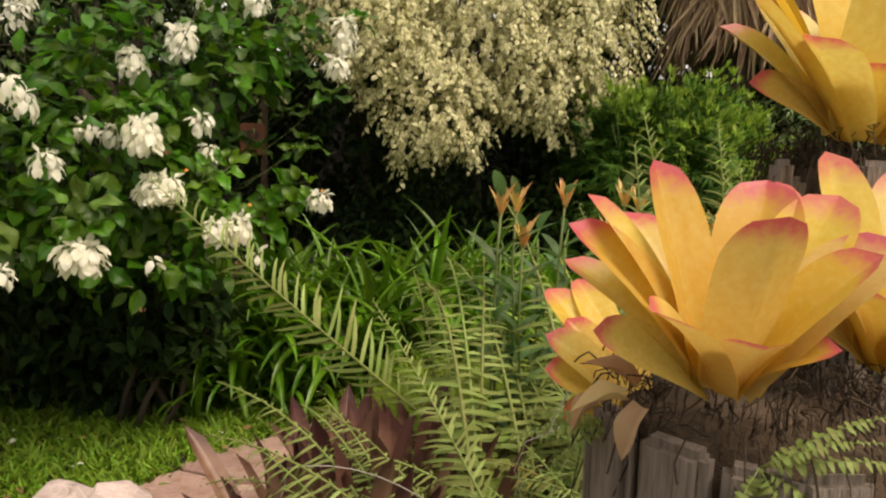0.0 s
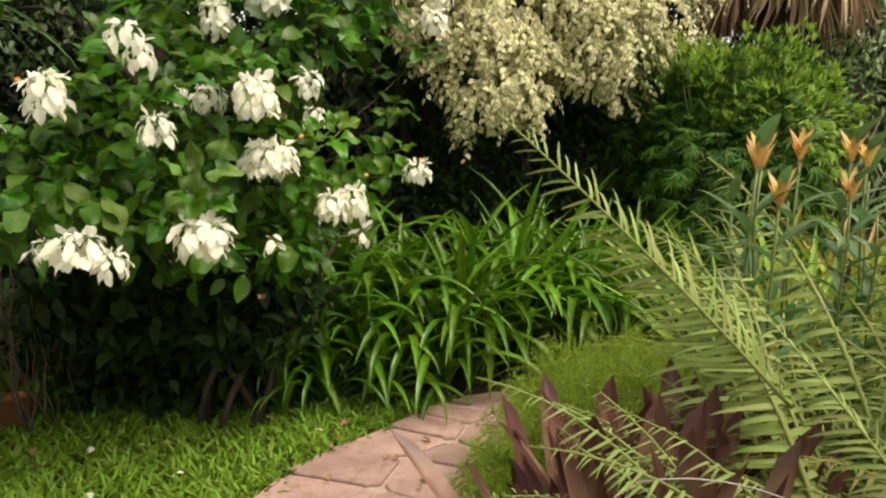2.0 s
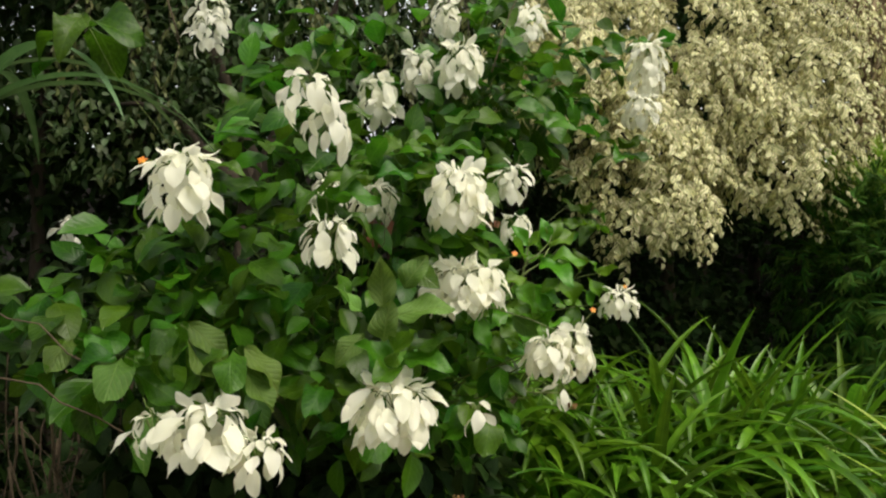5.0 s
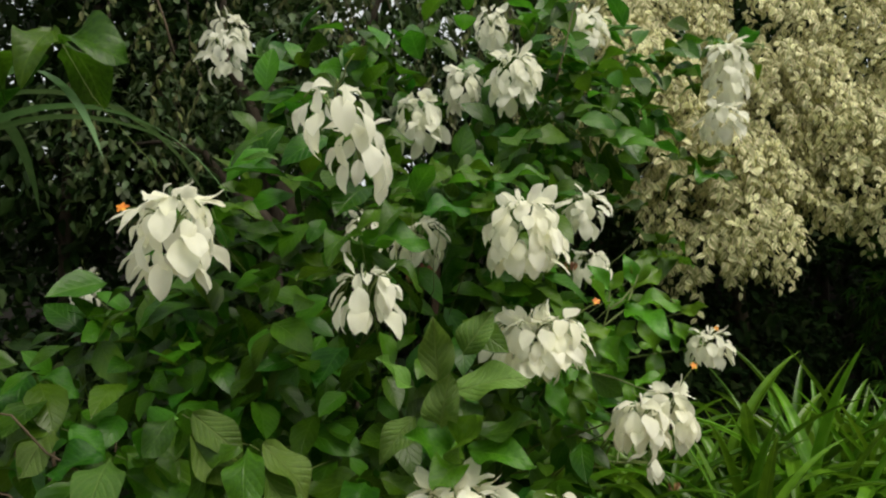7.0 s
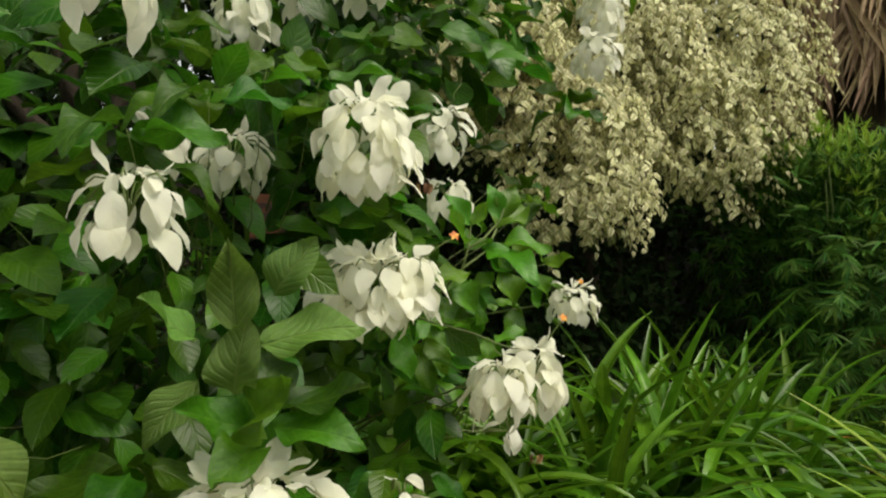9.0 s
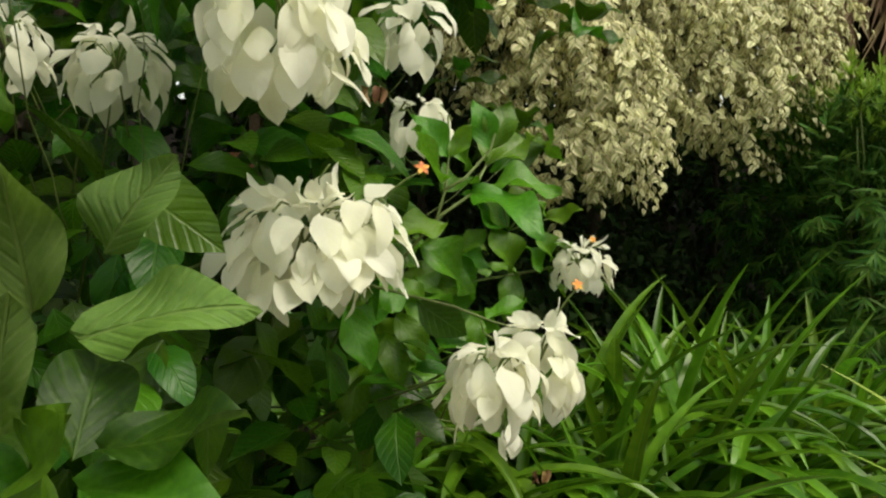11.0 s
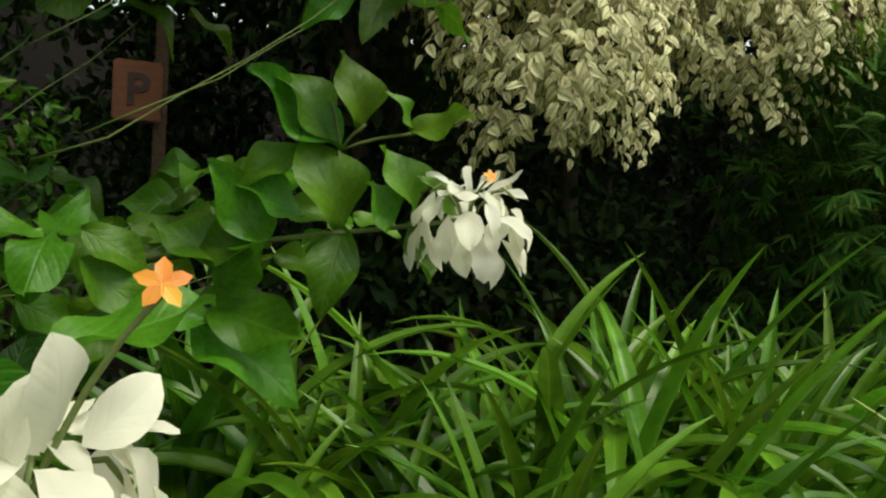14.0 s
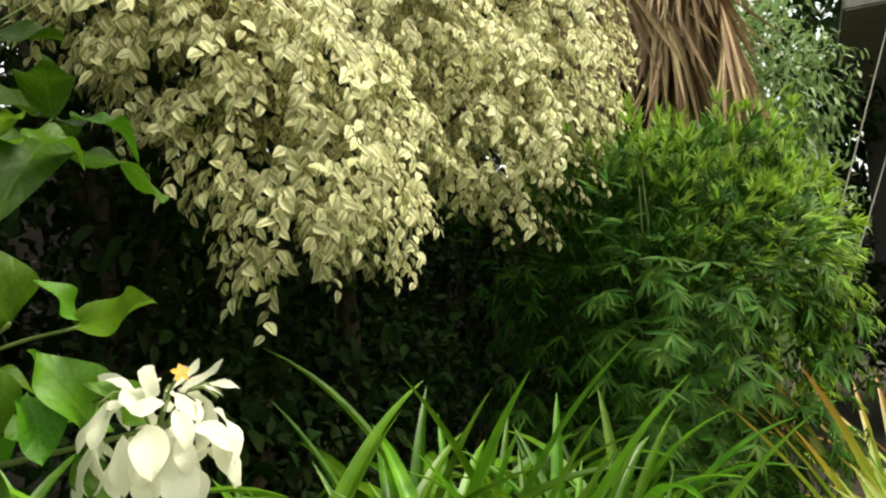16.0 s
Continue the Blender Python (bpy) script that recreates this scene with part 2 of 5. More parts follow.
SIGN_WOOD = rough_material("orange_stained_board", (0.12, 0.040, 0.016), (0.20, 0.07, 0.026), 9, 0.7, 0.4, 0.003, (1, 1, 6))
CONCRETE = rough_material("grey_concrete", (0.20, 0.19, 0.17), (0.34, 0.32, 0.29), 7, 0.9, 0.4, 0.004)
ROOFING = rough_material("grey_roofing", (0.12, 0.11, 0.10), (0.24, 0.22, 0.20), 7, 0.85, 0.4, 0.01, (1, 6, 1))
ROPE = rough_material("pale_rope", (0.28, 0.26, 0.22), (0.44, 0.41, 0.36), 80, 0.8, 0.5, 0.002)
BLACK_PAINT = rough_material("dark_lettering", (0.03, 0.015, 0.01), (0.06, 0.03, 0.02), 40, 0.7, 0.2, 0.002)

# ---- building helpers ----
rng = np.random.default_rng(11)


def mesh_of(name, verts, faces, mat, uv=None, smooth=True):
    me = bpy.data.meshes.new(name)
    me.from_pydata(np.asarray(verts).tolist(), [], faces if isinstance(faces, list) else faces.tolist())
    if uv is not None:
        layer = me.uv_layers.new(name="UVMap")
        idx = np.empty(len(me.loops), np.int32)
        me.loops.foreach_get("vertex_index", idx)
        layer.data.foreach_set("uv", np.asarray(uv, np.float32)[idx].ravel())
    me.materials.append(mat)
    if smooth:
        me.polygons.foreach_set("use_smooth", np.ones(len(me.polygons), bool))
    me.update()
    return me


def child(name, me, parent, m=None, label="", kind=""):
    ob = new(name, me)
    ob.parent = parent
    if m is not None:
        ob.matrix_basis = m
    return tagged(ob, label, kind=kind)


def thing(name, place, label, category, group="", kind="", turn=0.0):
    ob = new(name)
    ob.empty_display_size = 0.05
    ob.matrix_basis = pose(*place, 0, 0, turn)
    return tagged(ob, label, category, group, kind)


def leaf(length=1.0, width=0.5, nl=6, nw=2, droop=0.15, fold=0.15, ripple=0.0, widest=0.4, base=0.0, point=1.0, seed=0):
    """A blade along +y with its upper side up; nw quads on each side of the rib. Returns verts, faces, uv."""
    r = np.random.default_rng(seed)
    phase = r.uniform(0, 6.28, 2)
    verts, uv, faces = [], [], []
    y, z = 0.0, 0.0
    for i in range(nl + 1):
        v = i / nl
        if i:
            a = 1.5 * droop * (v - 0.5 / nl)
            y, z = y + length / nl * math.cos(a), z - length / nl * math.sin(a)
        if v < widest:
            w = base + (1 - base) * math.sin(math.pi / 2 * v / widest) ** 0.8
        else:
            w = math.cos(math.pi / 2 * (v - widest) / (1 - widest)) ** point
        w = max(w, 0.015) * width / 2
        for j in range(-nw, nw + 1):
            u = j / nw
            rz = ripple * width * abs(u) * math.sin(9 * v + phase[0 if j < 0 else 1])
            verts.append((u * w, y, z + abs(u) * w * fold * 2 + rz))
            uv.append((0.5 + 0.5 * u * min(1.0, 2 * w / width * 1.2), v))
    cols = 2 * nw + 1
    for i in range(nl):
        for j in range(cols - 1):
            k = i * cols + j
            faces.append((k, k + 1, k + cols + 1, k + cols))
    return np.array(verts), np.array(faces), np.array(uv)


def turns(ways, ups):
    """Rotation matrices whose y axis lies along ways and whose z axis is near ups."""
    y = ways / np.linalg.norm(ways, axis=1, keepdims=True)
    x = np.cross(y, ups)
    n = np.linalg.norm(x, axis=1, keepdims=True)
    x = np.where(n < 1e-4, np.array([[1.0, 0, 0]]), x / np.maximum(n, 1e-6))
    z = np.cross(x, y)
    return np.stack((x, y, z), axis=2)


def scatter(name, shapes, places, ways, ups, sizes, mat, smooth=True):
    """One mesh of many blades: each one of the shapes, laid along its way."""
    rot = turns(np.asarray(ways, float), np.asarray(ups, float))
    vs, fs, us, at = [], [], [], 0
    pick = np.arange(len(places)) % len(shapes)
    for s, (v, f, u) in enumerate(shapes):
        k = np.flatnonzero(pick == s)
        if not len(k):
            continue
        p = np.einsum("kij,nj->kni", rot[k], v) * np.asarray(sizes)[k][:, None, None] + np.asarray(places)[k][:, None, :]
        vs.append(p.reshape(-1, 3))
        fs.append((f[None] + (np.arange(len(k)) * len(v))[:, None, None] + at).reshape(-1, f.shape[1]))
        us.append(np.tile(u, (len(k), 1)))
        at += len(k) * len(v)
    return mesh_of(name, np.concatenate(vs), np.concatenate(fs), mat, np.concatenate(us), smooth)


def blade_pose(place, way, up, size):
    r = turns(np.array([way], float), np.array([up], float))[0]
    return Matrix.LocRotScale(Vector(place), Matrix(r.tolist()).to_quaternion(), (size, size, size))


def tube(points, radii, sides=6):
    """Verts and faces of a round stem along points."""
    pts = [Vector(p) for p in points]
    verts, faces = [], []
    for i, p in enumerate(pts):
        way = (pts[min(i + 1, len(pts) - 1)] - pts[max(i - 1, 0)]).normalized()
        a = way.orthogonal().normalized()
        if i:
            a = (last - way * last.dot(way)).normalized()
        last = a
        b = way.cross(a)
        r = radii[i] if isinstance(radii, (list, tuple)) else radii
        for k in range(sides):
            t = 2 * math.pi * k / sides
            verts.append(p + (a * math.cos(t) + b * math.sin(t)) * r)
    for i in range(len(pts) - 1):
        for k in range(sides):
            faces.append((i * sides + k, i * sides + (k + 1) % sides, (i + 1) * sides + (k + 1) % sides, (i + 1) * sides + k))
    faces.append(tuple(reversed(range(sides))))
    faces.append(tuple(range(len(verts) - sides, len(verts))))
    return verts, faces


def tubes(name, lines, mat, sides=6):
    """One mesh of several stems: (points, radii) each."""
    vs, fs = [], []
    for pts, radii in lines:
        v, f = tube(pts, radii, sides)
        fs += [tuple(i + len(vs) for i in q) for q in f]
        vs += [tuple(p) for p in v]
    return mesh_of(name, vs, fs, mat)


def arc(a, b, sag=0.0, n=6, sway=0.0, seed=0):
    """Points from a to b, bowed up by sag, with a little sway."""
    r = np.random.default_rng(seed)
    out = []
    for i in range(n + 1):
        t = i / n
        k = 4 * t * (1 - t)
        w = r.normal(0, sway, 3) if 0 < i < n else np.zeros(3)
        out.append(tuple(np.array(a) * (1 - t) + np.array(b) * t + np.array((0, 0, sag * k)) + w))
    return out


def box_mesh(name, size, mat, bevel=0.006):
    bm = bmesh.new()
    bmesh.ops.create_cube(bm, size=1)
    bmesh.ops.scale(bm, vec=size, verts=bm.verts)
    bmesh.ops.bevel(bm, geom=list(bm.edges), offset=bevel, segments=2, affect="EDGES")
    me = bpy.data.meshes.new(name)
    bm.to_mesh(me)
    bm.free()
    me.materials.append(mat)
    return me


def in_blobs(blobs, n, shell=0.0):
    """n points in ellipsoids (centre, radii), by volume, thicker towards the skin."""
    vol = np.array([r[0] * r[1] * r[2] for _, r in blobs]) ** (2 / 3)
    which = rng.choice(len(blobs), n, p=vol / vol.sum())
    d = rng.normal(size=(n, 3))
    d /= np.linalg.norm(d, axis=1, keepdims=True)
    rad = rng.uniform(shell, 1, n) ** (1 / 3)
    c, r = np.array([b[0] for b in blobs])[which], np.array([b[1] for b in blobs])[which]
    wob = 1 + 0.22 * np.sin(5 * d[:, 0] + which) * np.cos(4 * d[:, 2] + 2 * which)
    return c + d * r * (rad * wob)[:, None], d


# ---- ground, lawn and path ----
def ground():
    n = 60
    xs = np.concatenate((np.linspace(-60, -6, 8)[:-1], np.linspace(-6, 8, n), np.linspace(8, 60, 8)[1:]))
    ys = np.concatenate((np.linspace(-60, -4, 8)[:-1], np.linspace(-4, 12, n), np.linspace(12, 60, 8)[1:]))
    verts = [(x, y, 0.012 * noise.noise((x * 1.3, y * 1.3, 0)) - 0.01) for y in ys for x in xs]
    w = len(xs)
    faces = [(j * w + i, j * w + i + 1, (j + 1) * w + i + 1, (j + 1) * w + i) for j in range(len(ys) - 1) for i in range(w - 1)]
    ob = new("ground", mesh_of("ground", verts, faces, SOIL))
    tagged(ob, "dark brown garden soil strewn with leaf mould", "ground", kind="structure")


ground()
PATH_LEFT = [(-4.6, -8.0), (-3.6, -3.0), (-2.9, 0.0), (-2.3, 1.6), (-1.72, 2.6), (-1.27, 3.45), (-0.8, 3.95), (-0.4, 4.32), (0.2, 4.5), (0.9, 4.7), (1.6, 4.75), (2.5, 4.5), (4.2, 4.0), (9.0, 2.6)]
PATH_RIGHT = [(-2.9, -8.0), (-1.9, -3.0), (-1.3, 0.0), (-1.0, 1.5), (-0.8, 2.3), (-0.52, 3.1), (-0.15, 3.65), (0.3, 3.95), (0.9, 4.1), (1.5, 4.1), (2.2, 3.9), (3.0, 3.6), (4.4, 3.2), (9.0, 1.8)]


def along(line, s):
    k = min(int(s), len(line) - 2)
    a, b = line[k], line[k + 1]
    f = s - k
    return Vector((a[0] + (b[0] - a[0]) * f, a[1] + (b[1] - a[1]) * f, 0))


def garden_path():
    verts = [(*p, 0.012) for p in PATH_LEFT] + [(*p, 0.012) for p in PATH_RIGHT]
    n = len(PATH_LEFT)
    top = [(i, n + i, n + i + 1, i + 1) for i in range(n - 1)]
    bed = tagged(new("pavement", mesh_of("pavement", verts, top, MORTAR, smooth=False)), "curving garden path of pink flagstones set in pale mortar", "path", kind="structure")
    rows, across = 30, 2
    r = np.random.default_rng(5)
    grid = {}
    for i in range(rows + 1):
        for j in range(across + 1):
            s = (n - 1) * (i + (r.uniform(-0.3, 0.3) if 0 < i < rows else 0)) / rows
            c = (j + (r.uniform(-0.28, 0.28) if 0 < j < across else r.uniform(-0.06, 0.06))) / across
            grid[i, j] = along(PATH_LEFT, max(0, min(s, n - 1.001))).lerp(along(PATH_RIGHT, max(0, min(s, n - 1.001))), c)
    for i in range(rows):
        for j in range(across):
            q = [grid[i, j], grid[i, j + 1], grid[i + 1, j + 1], grid[i + 1, j]]
            mid = sum(q, Vector()) / 4
            ring = []
            for k in range(4):
                a, b = q[k], q[(k + 1) % 4]
                for t in (0.12, 0.5, 0.88):
                    p = a.lerp(b, t)
                    p = p + (mid - p).normalized() * (0.007 + r.uniform(0, 0.010))
                    ring.append(p - mid)
            h = 0.028 + r.uniform(0, 0.007)
            vs = [(p.x, p.y, 0.005) for p in ring] + [(p.x, p.y, h - 0.006) for p in ring] + [(p.x * 0.965, p.y * 0.965, h) for p in ring]
            m = len(ring)
            fs = [(a + k, a + (k + 1) % m, a + m + (k + 1) % m, a + m + k) for a in (0, m) for k in range(m)] + [tuple(range(2 * m, 3 * m))]
            child("flagstone", mesh_of("flagstone", vs, fs, FLAG, smooth=False), bed, pose(mid.x, mid.y, 0))


garden_path()


def path_side(x, y):
    """Signed distance to the path's left edge, positive on the lawn; and to its right edge, positive in the bed."""
    def dist(line):
        best = 9.0, 1.0
        for a, b in zip(line[:-1], line[1:]):
            ax, ay, bx, by = *a, *b
            L = (bx - ax) ** 2 + (by - ay) ** 2
            t = max(0, min(1, ((x - ax) * (bx - ax) + (y - ay) * (by - ay)) / L))
            dx, dy = x - ax - t * (bx - ax), y - ay - t * (by - ay)
            d = math.hypot(dx, dy)
            if d < best[0]:
                best = d, (bx - ax) * dy - (by - ay) * dx
        return best[0] * (1 if best[1] > 0 else -1)
    return dist(PATH_LEFT), -dist(PATH_RIGHT)


def lawn():
    shapes = [leaf(1, 0.13, 3, 1, d, 0.2, 0, 0.2, 0.7, 0.8, i) for i, d in enumerate((0.2, 0.6, 1.0, 0.5))]

    def grow(name, count, xs, ys, low, high, label):
        pts = []
        while len(pts) < count:
            x, y = rng.uniform(*xs), rng.uniform(*ys)
            left, right = path_side(x, y)
            if name == "lawn":
                ok = left > -0.05 * rng.random() and y < 4.35 + 0.12 * math.sin(x * 4) and not (x > -4.6 and y > 0.6 and high > 0.15)
            else:
                ok = right > 0.05 * rng.random() and (x > 1.9 + 0.2 * math.sin(3 * y) or y < 0.0 + 0.2 * math.sin(4 * x)) and y < 4.6
            if ok:
                pts.append((x, y, 0.0))
        n = len(pts)
        az = rng.uniform(0, 6.28, n)
        ways = np.stack((np.cos(az) * 0.7, np.sin(az) * 0.7, rng.uniform(0.5, 1.7, n)), 1)
        ups = np.tile((0, 0, 1.0), (n, 1)) + rng.normal(0, 0.3, (n, 3))
        tagged(new(name, scatter(name, shapes, np.array(pts), ways, ups, rng.uniform(low, high, n), GRASS)), label, "grass", kind="stuff")

    grow("lawn", 32000, (-4.6, 0.2), (0.6, 4.7), 0.055, 0.125, "short bright green broad-bladed lawn beside the path")
    grow("lawn", 16000, (-8.0, -1.0), (-7.0, 4.4), 0.10, 0.2, "green broad-bladed lawn stretching away from the path")
    grow("grass", 16000, (-2.0, 8.0), (-7.0, 4.4), 0.10, 0.2, "green grass beyond the planted bed")
    k = 60
    pts = [(rng.uniform(-3.2, -0.6), rng.uniform(2.4, 4.3), 0.05) for _ in range(k)]
    az = rng.uniform(0, 6.28, k)
    me = scatter("fallen_leaves", [leaf(1, 0.5, 4, 1, 0.4, 0.3, 0.05, 0.45, 0, 1, 3)], np.array(pts), np.stack((np.cos(az), np.sin(az), az * 0), 1), np.tile((0, 0, 1.0), (k, 1)) + rng.normal(0, 0.3, (k, 3)), rng.uniform(0.03, 0.07, k), LITTER)
    tagged(new("fallen_leaves", me), "small dry brown leaves fallen on the lawn", "fallen leaves", kind="stuff")
    k = 26
    pts = [(rng.uniform(-3.4, -1.0), rng.uniform(2.2, 4.0), 0.06) for _ in range(k)]
    az = rng.uniform(0, 6.28, k)
    me = scatter("fallen_petals", [leaf(1, 0.6, 3, 1, 0.3, 0.2, 0.03, 0.45, 0, 1, 4)], np.array(pts), np.stack((np.cos(az), np.sin(az), az * 0), 1), np.tile((0, 0, 1.0), (k, 1)) + rng.normal(0, 0.3, (k, 3)), rng.uniform(0.03, 0.06, k), BRACT)
    tagged(new("fallen_petals", me), "white fallen petals scattered on the lawn", "petals", kind="stuff")


lawn()

# ---- white-flowering mussaenda bush ----
WALKWAY = np.array([(-0.1, -0.25, 1.6), (-0.66, 0.0, 1.56), (-1.35, 0.6, 1.5), (-1.54, 1.5, 1.58), (-1.55, 1.75, 1.54), (-1.43, 2.2, 1.49), (-1.17, 2.62, 1.45), (-1.05, 2.95, 1.46), (-0.8, 3.15, 1.5)])


def clear_of_walk(p, gap):
    """Whether points stay clear of the line walked."""
    p = np.asarray(p, float).reshape(-1, 3)
    best = np.full(len(p), 99.0)
    for a, b in zip(WALKWAY[:-1], WALKWAY[1:]):
        ab = b - a
        t = np.clip(((p - a) @ ab) / (ab @ ab), 0, 1)
        best = np.minimum(best, np.linalg.norm(p - a - t[:, None] * ab, axis=1))
    return best > gap


BUSH_BASE = (-1.75, 3.95, 0.0)
bush = thing("mussaenda_bush", BUSH_BASE, "tall leafy shrub with drooping clusters of creamy white bracts", "shrub")
bract_shapes = [mesh_of("bract", *leaf(1, w, 8, 3, d, f, rp, 0.48, 0.05, 0.7, i)[:2], BRACT, leaf(1, w, 8, 3, d, f, rp, 0.48, 0.05, 0.7, i)[2])
                for i, (w, d, f, rp) in enumerate(((0.62, 0.35, 0.10, 0.06), (0.56, 0.7, 0.14, 0.07), (0.66, 0.5, -0.10, 0.05), (0.50, 0.9, 0.18, 0.07), (0.60, 0.1, 0.16, 0.07), (0.52, -0.6, 0.18, 0.07)))]
star_v, star_f, star_u = leaf(1, 0.62, 3, 1, 0.1, 0.1, 0, 0.5, 0.2, 0.8)
to_bush = Vector(BUSH_BASE)


def flower_head(place, width, tall, bracts, size, seed, star=None):
    """A drooping head: a stalk that forks over the top, with bracts hanging round it."""
    r = np.random.default_rng(seed)
    p = Vector(place) - to_bush + Vector((0, 0, 0.03))
    top = np.array((0, 0, tall * 0.42))
    forks = []
    for k in range(7):
        a = k * 2.4 + r.uniform(0, 1)
        end = top + np.array((math.cos(a) * width * 0.36, math.sin(a) * width * 0.36, -tall * r.uniform(0.0, 0.3)))
        forks.append((arc(top - np.array((0, 0, 0.05)), end, 0.03, 4, 0, k), 0.0016))
    if seed % 3 == 0:
        a = r.uniform(3.4, 5.6)
        forks.append((arc(top, top + np.array((math.cos(a) * 0.05, math.sin(a) * 0.05, 0.05)), 0.0, 3, 0.004, 3), 0.0014))
    if star:
        forks.append((arc(top - np.array((0, 0, 0.03)), np.array(star) - np.array((0, 0, 0.004)), 0.01, 4, 0, 5), 0.0018))
    head = child("flower_head", tubes("flower_head", forks, STEM, 4), bush, Matrix.Translation(p))
    bracts = int(bracts * 1.9)
    for k in range(bracts):
        f = (k + 0.5) / bracts
        a = k * 2.39996 + r.uniform(-0.35, 0.35)
        if f > 0.32:
            layer = (f - 0.32) / 0.68
            rad, z = width * (0.12 + 0.20 * math.sin(math.pi * (0.25 + 0.6 * layer))), tall * (0.42 - 0.62 * layer)
            way = np.array((math.cos(a) * 0.85, math.sin(a) * 0.85, r.uniform(-1.3, -0.35) - 0.3 * layer))
            which = int(r.integers(0, 5))
        else:
            rad, z = width * 0.16 * math.sqrt(f / 0.32) * 1.3, tall * (0.46 - 0.1 * f)
            way = np.array((math.cos(a), math.sin(a), r.uniform(-0.5, 0.7)))
            which = int(r.integers(0, 6))
        at = np.array((math.cos(a) * rad, math.sin(a) * rad, z))
        up = np.array((math.cos(a) * 0.9, math.sin(a) * 0.9, 0.8)) + r.normal(0, 0.24, 3)
        small = 0.78 if f < 0.32 else 1.0
        child("bract", bract_shapes[which], head, blade_pose(at, way + r.normal(0, 0.24, 3), up, size * small * r.uniform(0.62, 1.16)))
    if star:
        vs, us, fs = [], [], []
        for k in range(5):
            a = 2 * math.pi * k / 5
            c, s = math.cos(a), math.sin(a)
            fs += (star_f + len(vs)).tolist()
            vs += [(c * x - s * y, s * x + c * y, z) for x, y, z in star_v * 0.011]
            us += star_u.tolist()
        child("small_flower", mesh_of("small_flower", vs, fs, ORANGE, us), head, Matrix.Translation(star) @ pose(0, 0, 0, 60, 0, 10), "small orange star-shaped flower")
    return head


HEADS = [  # place, width, height, number of bracts, their length, small flower
    ((-1.42, 3.07, 1.675), 0.20, 0.19, 54, 0.066, None),
    ((-1.57, 2.78, 1.150), 0.24, 0.15, 54, 0.068, None),
    ((-1.40, 3.20, 1.430), 0.24, 0.15, 56, 0.067, None),
    ((-1.33, 3.18, 1.440), 0.12, 0.13, 16, 0.070, (0.08, -0.02, 0.10)),
    ((-1.04, 3.33, 1.240), 0.14, 0.15, 34, 0.068, (0.055, -0.02, 0.135)),
    ((-1.135, 3.25, 1.235), 0.145, 0.12, 28, 0.064, None),
    ((-0.735, 3.955, 1.368), 0.18, 0.11, 28, 0.064, (0.02, -0.03, 0.07)),
    ((-2.02, 2.62, 1.640), 0.15, 0.17, 32, 0.066, (-0.07, -0.03, 0.06)),
    ((-1.76, 2.62, 1.850), 0.14, 0.09, 10, 0.062, None),
    ((-1.72, 2.64, 1.785), 0.11, 0.10, 9, 0.062, None),
    ((-1.69, 3.62, 2.075), 0.16, 0.17, 26, 0.070, None),
    ((-1.40, 3.58, 2.185), 0.16, 0.18, 30, 0.072, None),
    ((-1.56, 3.95, 2.275), 0.15, 0.16, 22, 0.070, None),
    ((-1.68, 3.40, 1.700), 0.16, 0.12, 20, 0.065, None),
    ((-1.82, 3.38, 1.720), 0.13, 0.10, 14, 0.062, None),
    ((-1.74, 2.84, 1.545), 0.15, 0.12, 16, 0.062, None),
    ((-1.22, 3.40, 1.625), 0.11, 0.09, 14, 0.055, None),
    ((-1.24, 3.36, 1.770), 0.12, 0.11, 16, 0.055, None),
    ((-1.96, 2.67, 1.125), 0.19, 0.13, 26, 0.075, None),
    ((-1.85, 2.66, 1.075), 0.13, 0.10, 14, 0.060, None),
    ((-2.09, 2.70, 1.110), 0.12, 0.10, 12, 0.060, None),
    ((-0.61, 4.02, 2.330), 0.15, 0.25, 34, 0.070, None),
    ((-0.65, 3.98, 2.150), 0.15, 0.13, 22, 0.068, None),
    ((-2.92, 3.98, 1.590), 0.14, 0.14, 12, 0.065, None),
    ((-1.12, 4.00, 2.500), 0.16, 0.14, 22, 0.070, None),
    ((-1.45, 4.10, 2.560), 0.15, 0.13, 18, 0.068, None),
    ((-2.35, 3.80, 2.420), 0.15, 0.17, 18, 0.066, None),
    ((-2.30, 3.62, 2.300), 0.13, 0.16, 14, 0.062, None),
    ((-1.36, 3.02, 1.100), 0.05, 0.08, 3, 0.060, None),
    ((-1.02, 3.62, 1.060), 0.05, 0.08, 3, 0.080, None),
]
for k, (place, w, h, n, size, star) in enumerate(HEADS):
    flower_head(place, w, h, n, size, 100 + k, star)

big_leaves = []
for i, (w, d, f, rp) in enumerate(((0.56, 0.4, 0.16, 0.17), (0.62, 0.25, 0.24, 0.18), (0.50, 0.7, 0.12, 0.19), (0.64, 0.5, -0.05, 0.16), (0.58, 0.9, 0.22, 0.19), (0.54, -0.1, 0.18, 0.18))):
    v, q, u = leaf(1, w, 14, 3, d, f, rp, 0.42, 0.03, 0.95, 20 + i)
    big_leaves.append((mesh_of("leaf", v, q, MUSSAENDA, u), mesh_of("pale_leaf", v, q, MUSSAENDA_PALE, u), mesh_of("lit_leaf", v, q, LIT_LEAF, u)))
v, q, u = leaf(1, 0.4, 6, 1, 0.8, 0.4, 0.15, 0.4, 0.1, 0.9, 5)
big_dead = mesh_of("withered_bract", v, q, LITTER, u)
leaf_count = [0]


def bush_leaf(place, way, up, size, pale=False, straight=False):
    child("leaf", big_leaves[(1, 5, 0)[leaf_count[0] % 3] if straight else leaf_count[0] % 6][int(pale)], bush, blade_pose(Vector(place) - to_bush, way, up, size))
    leaf_count[0] += 1


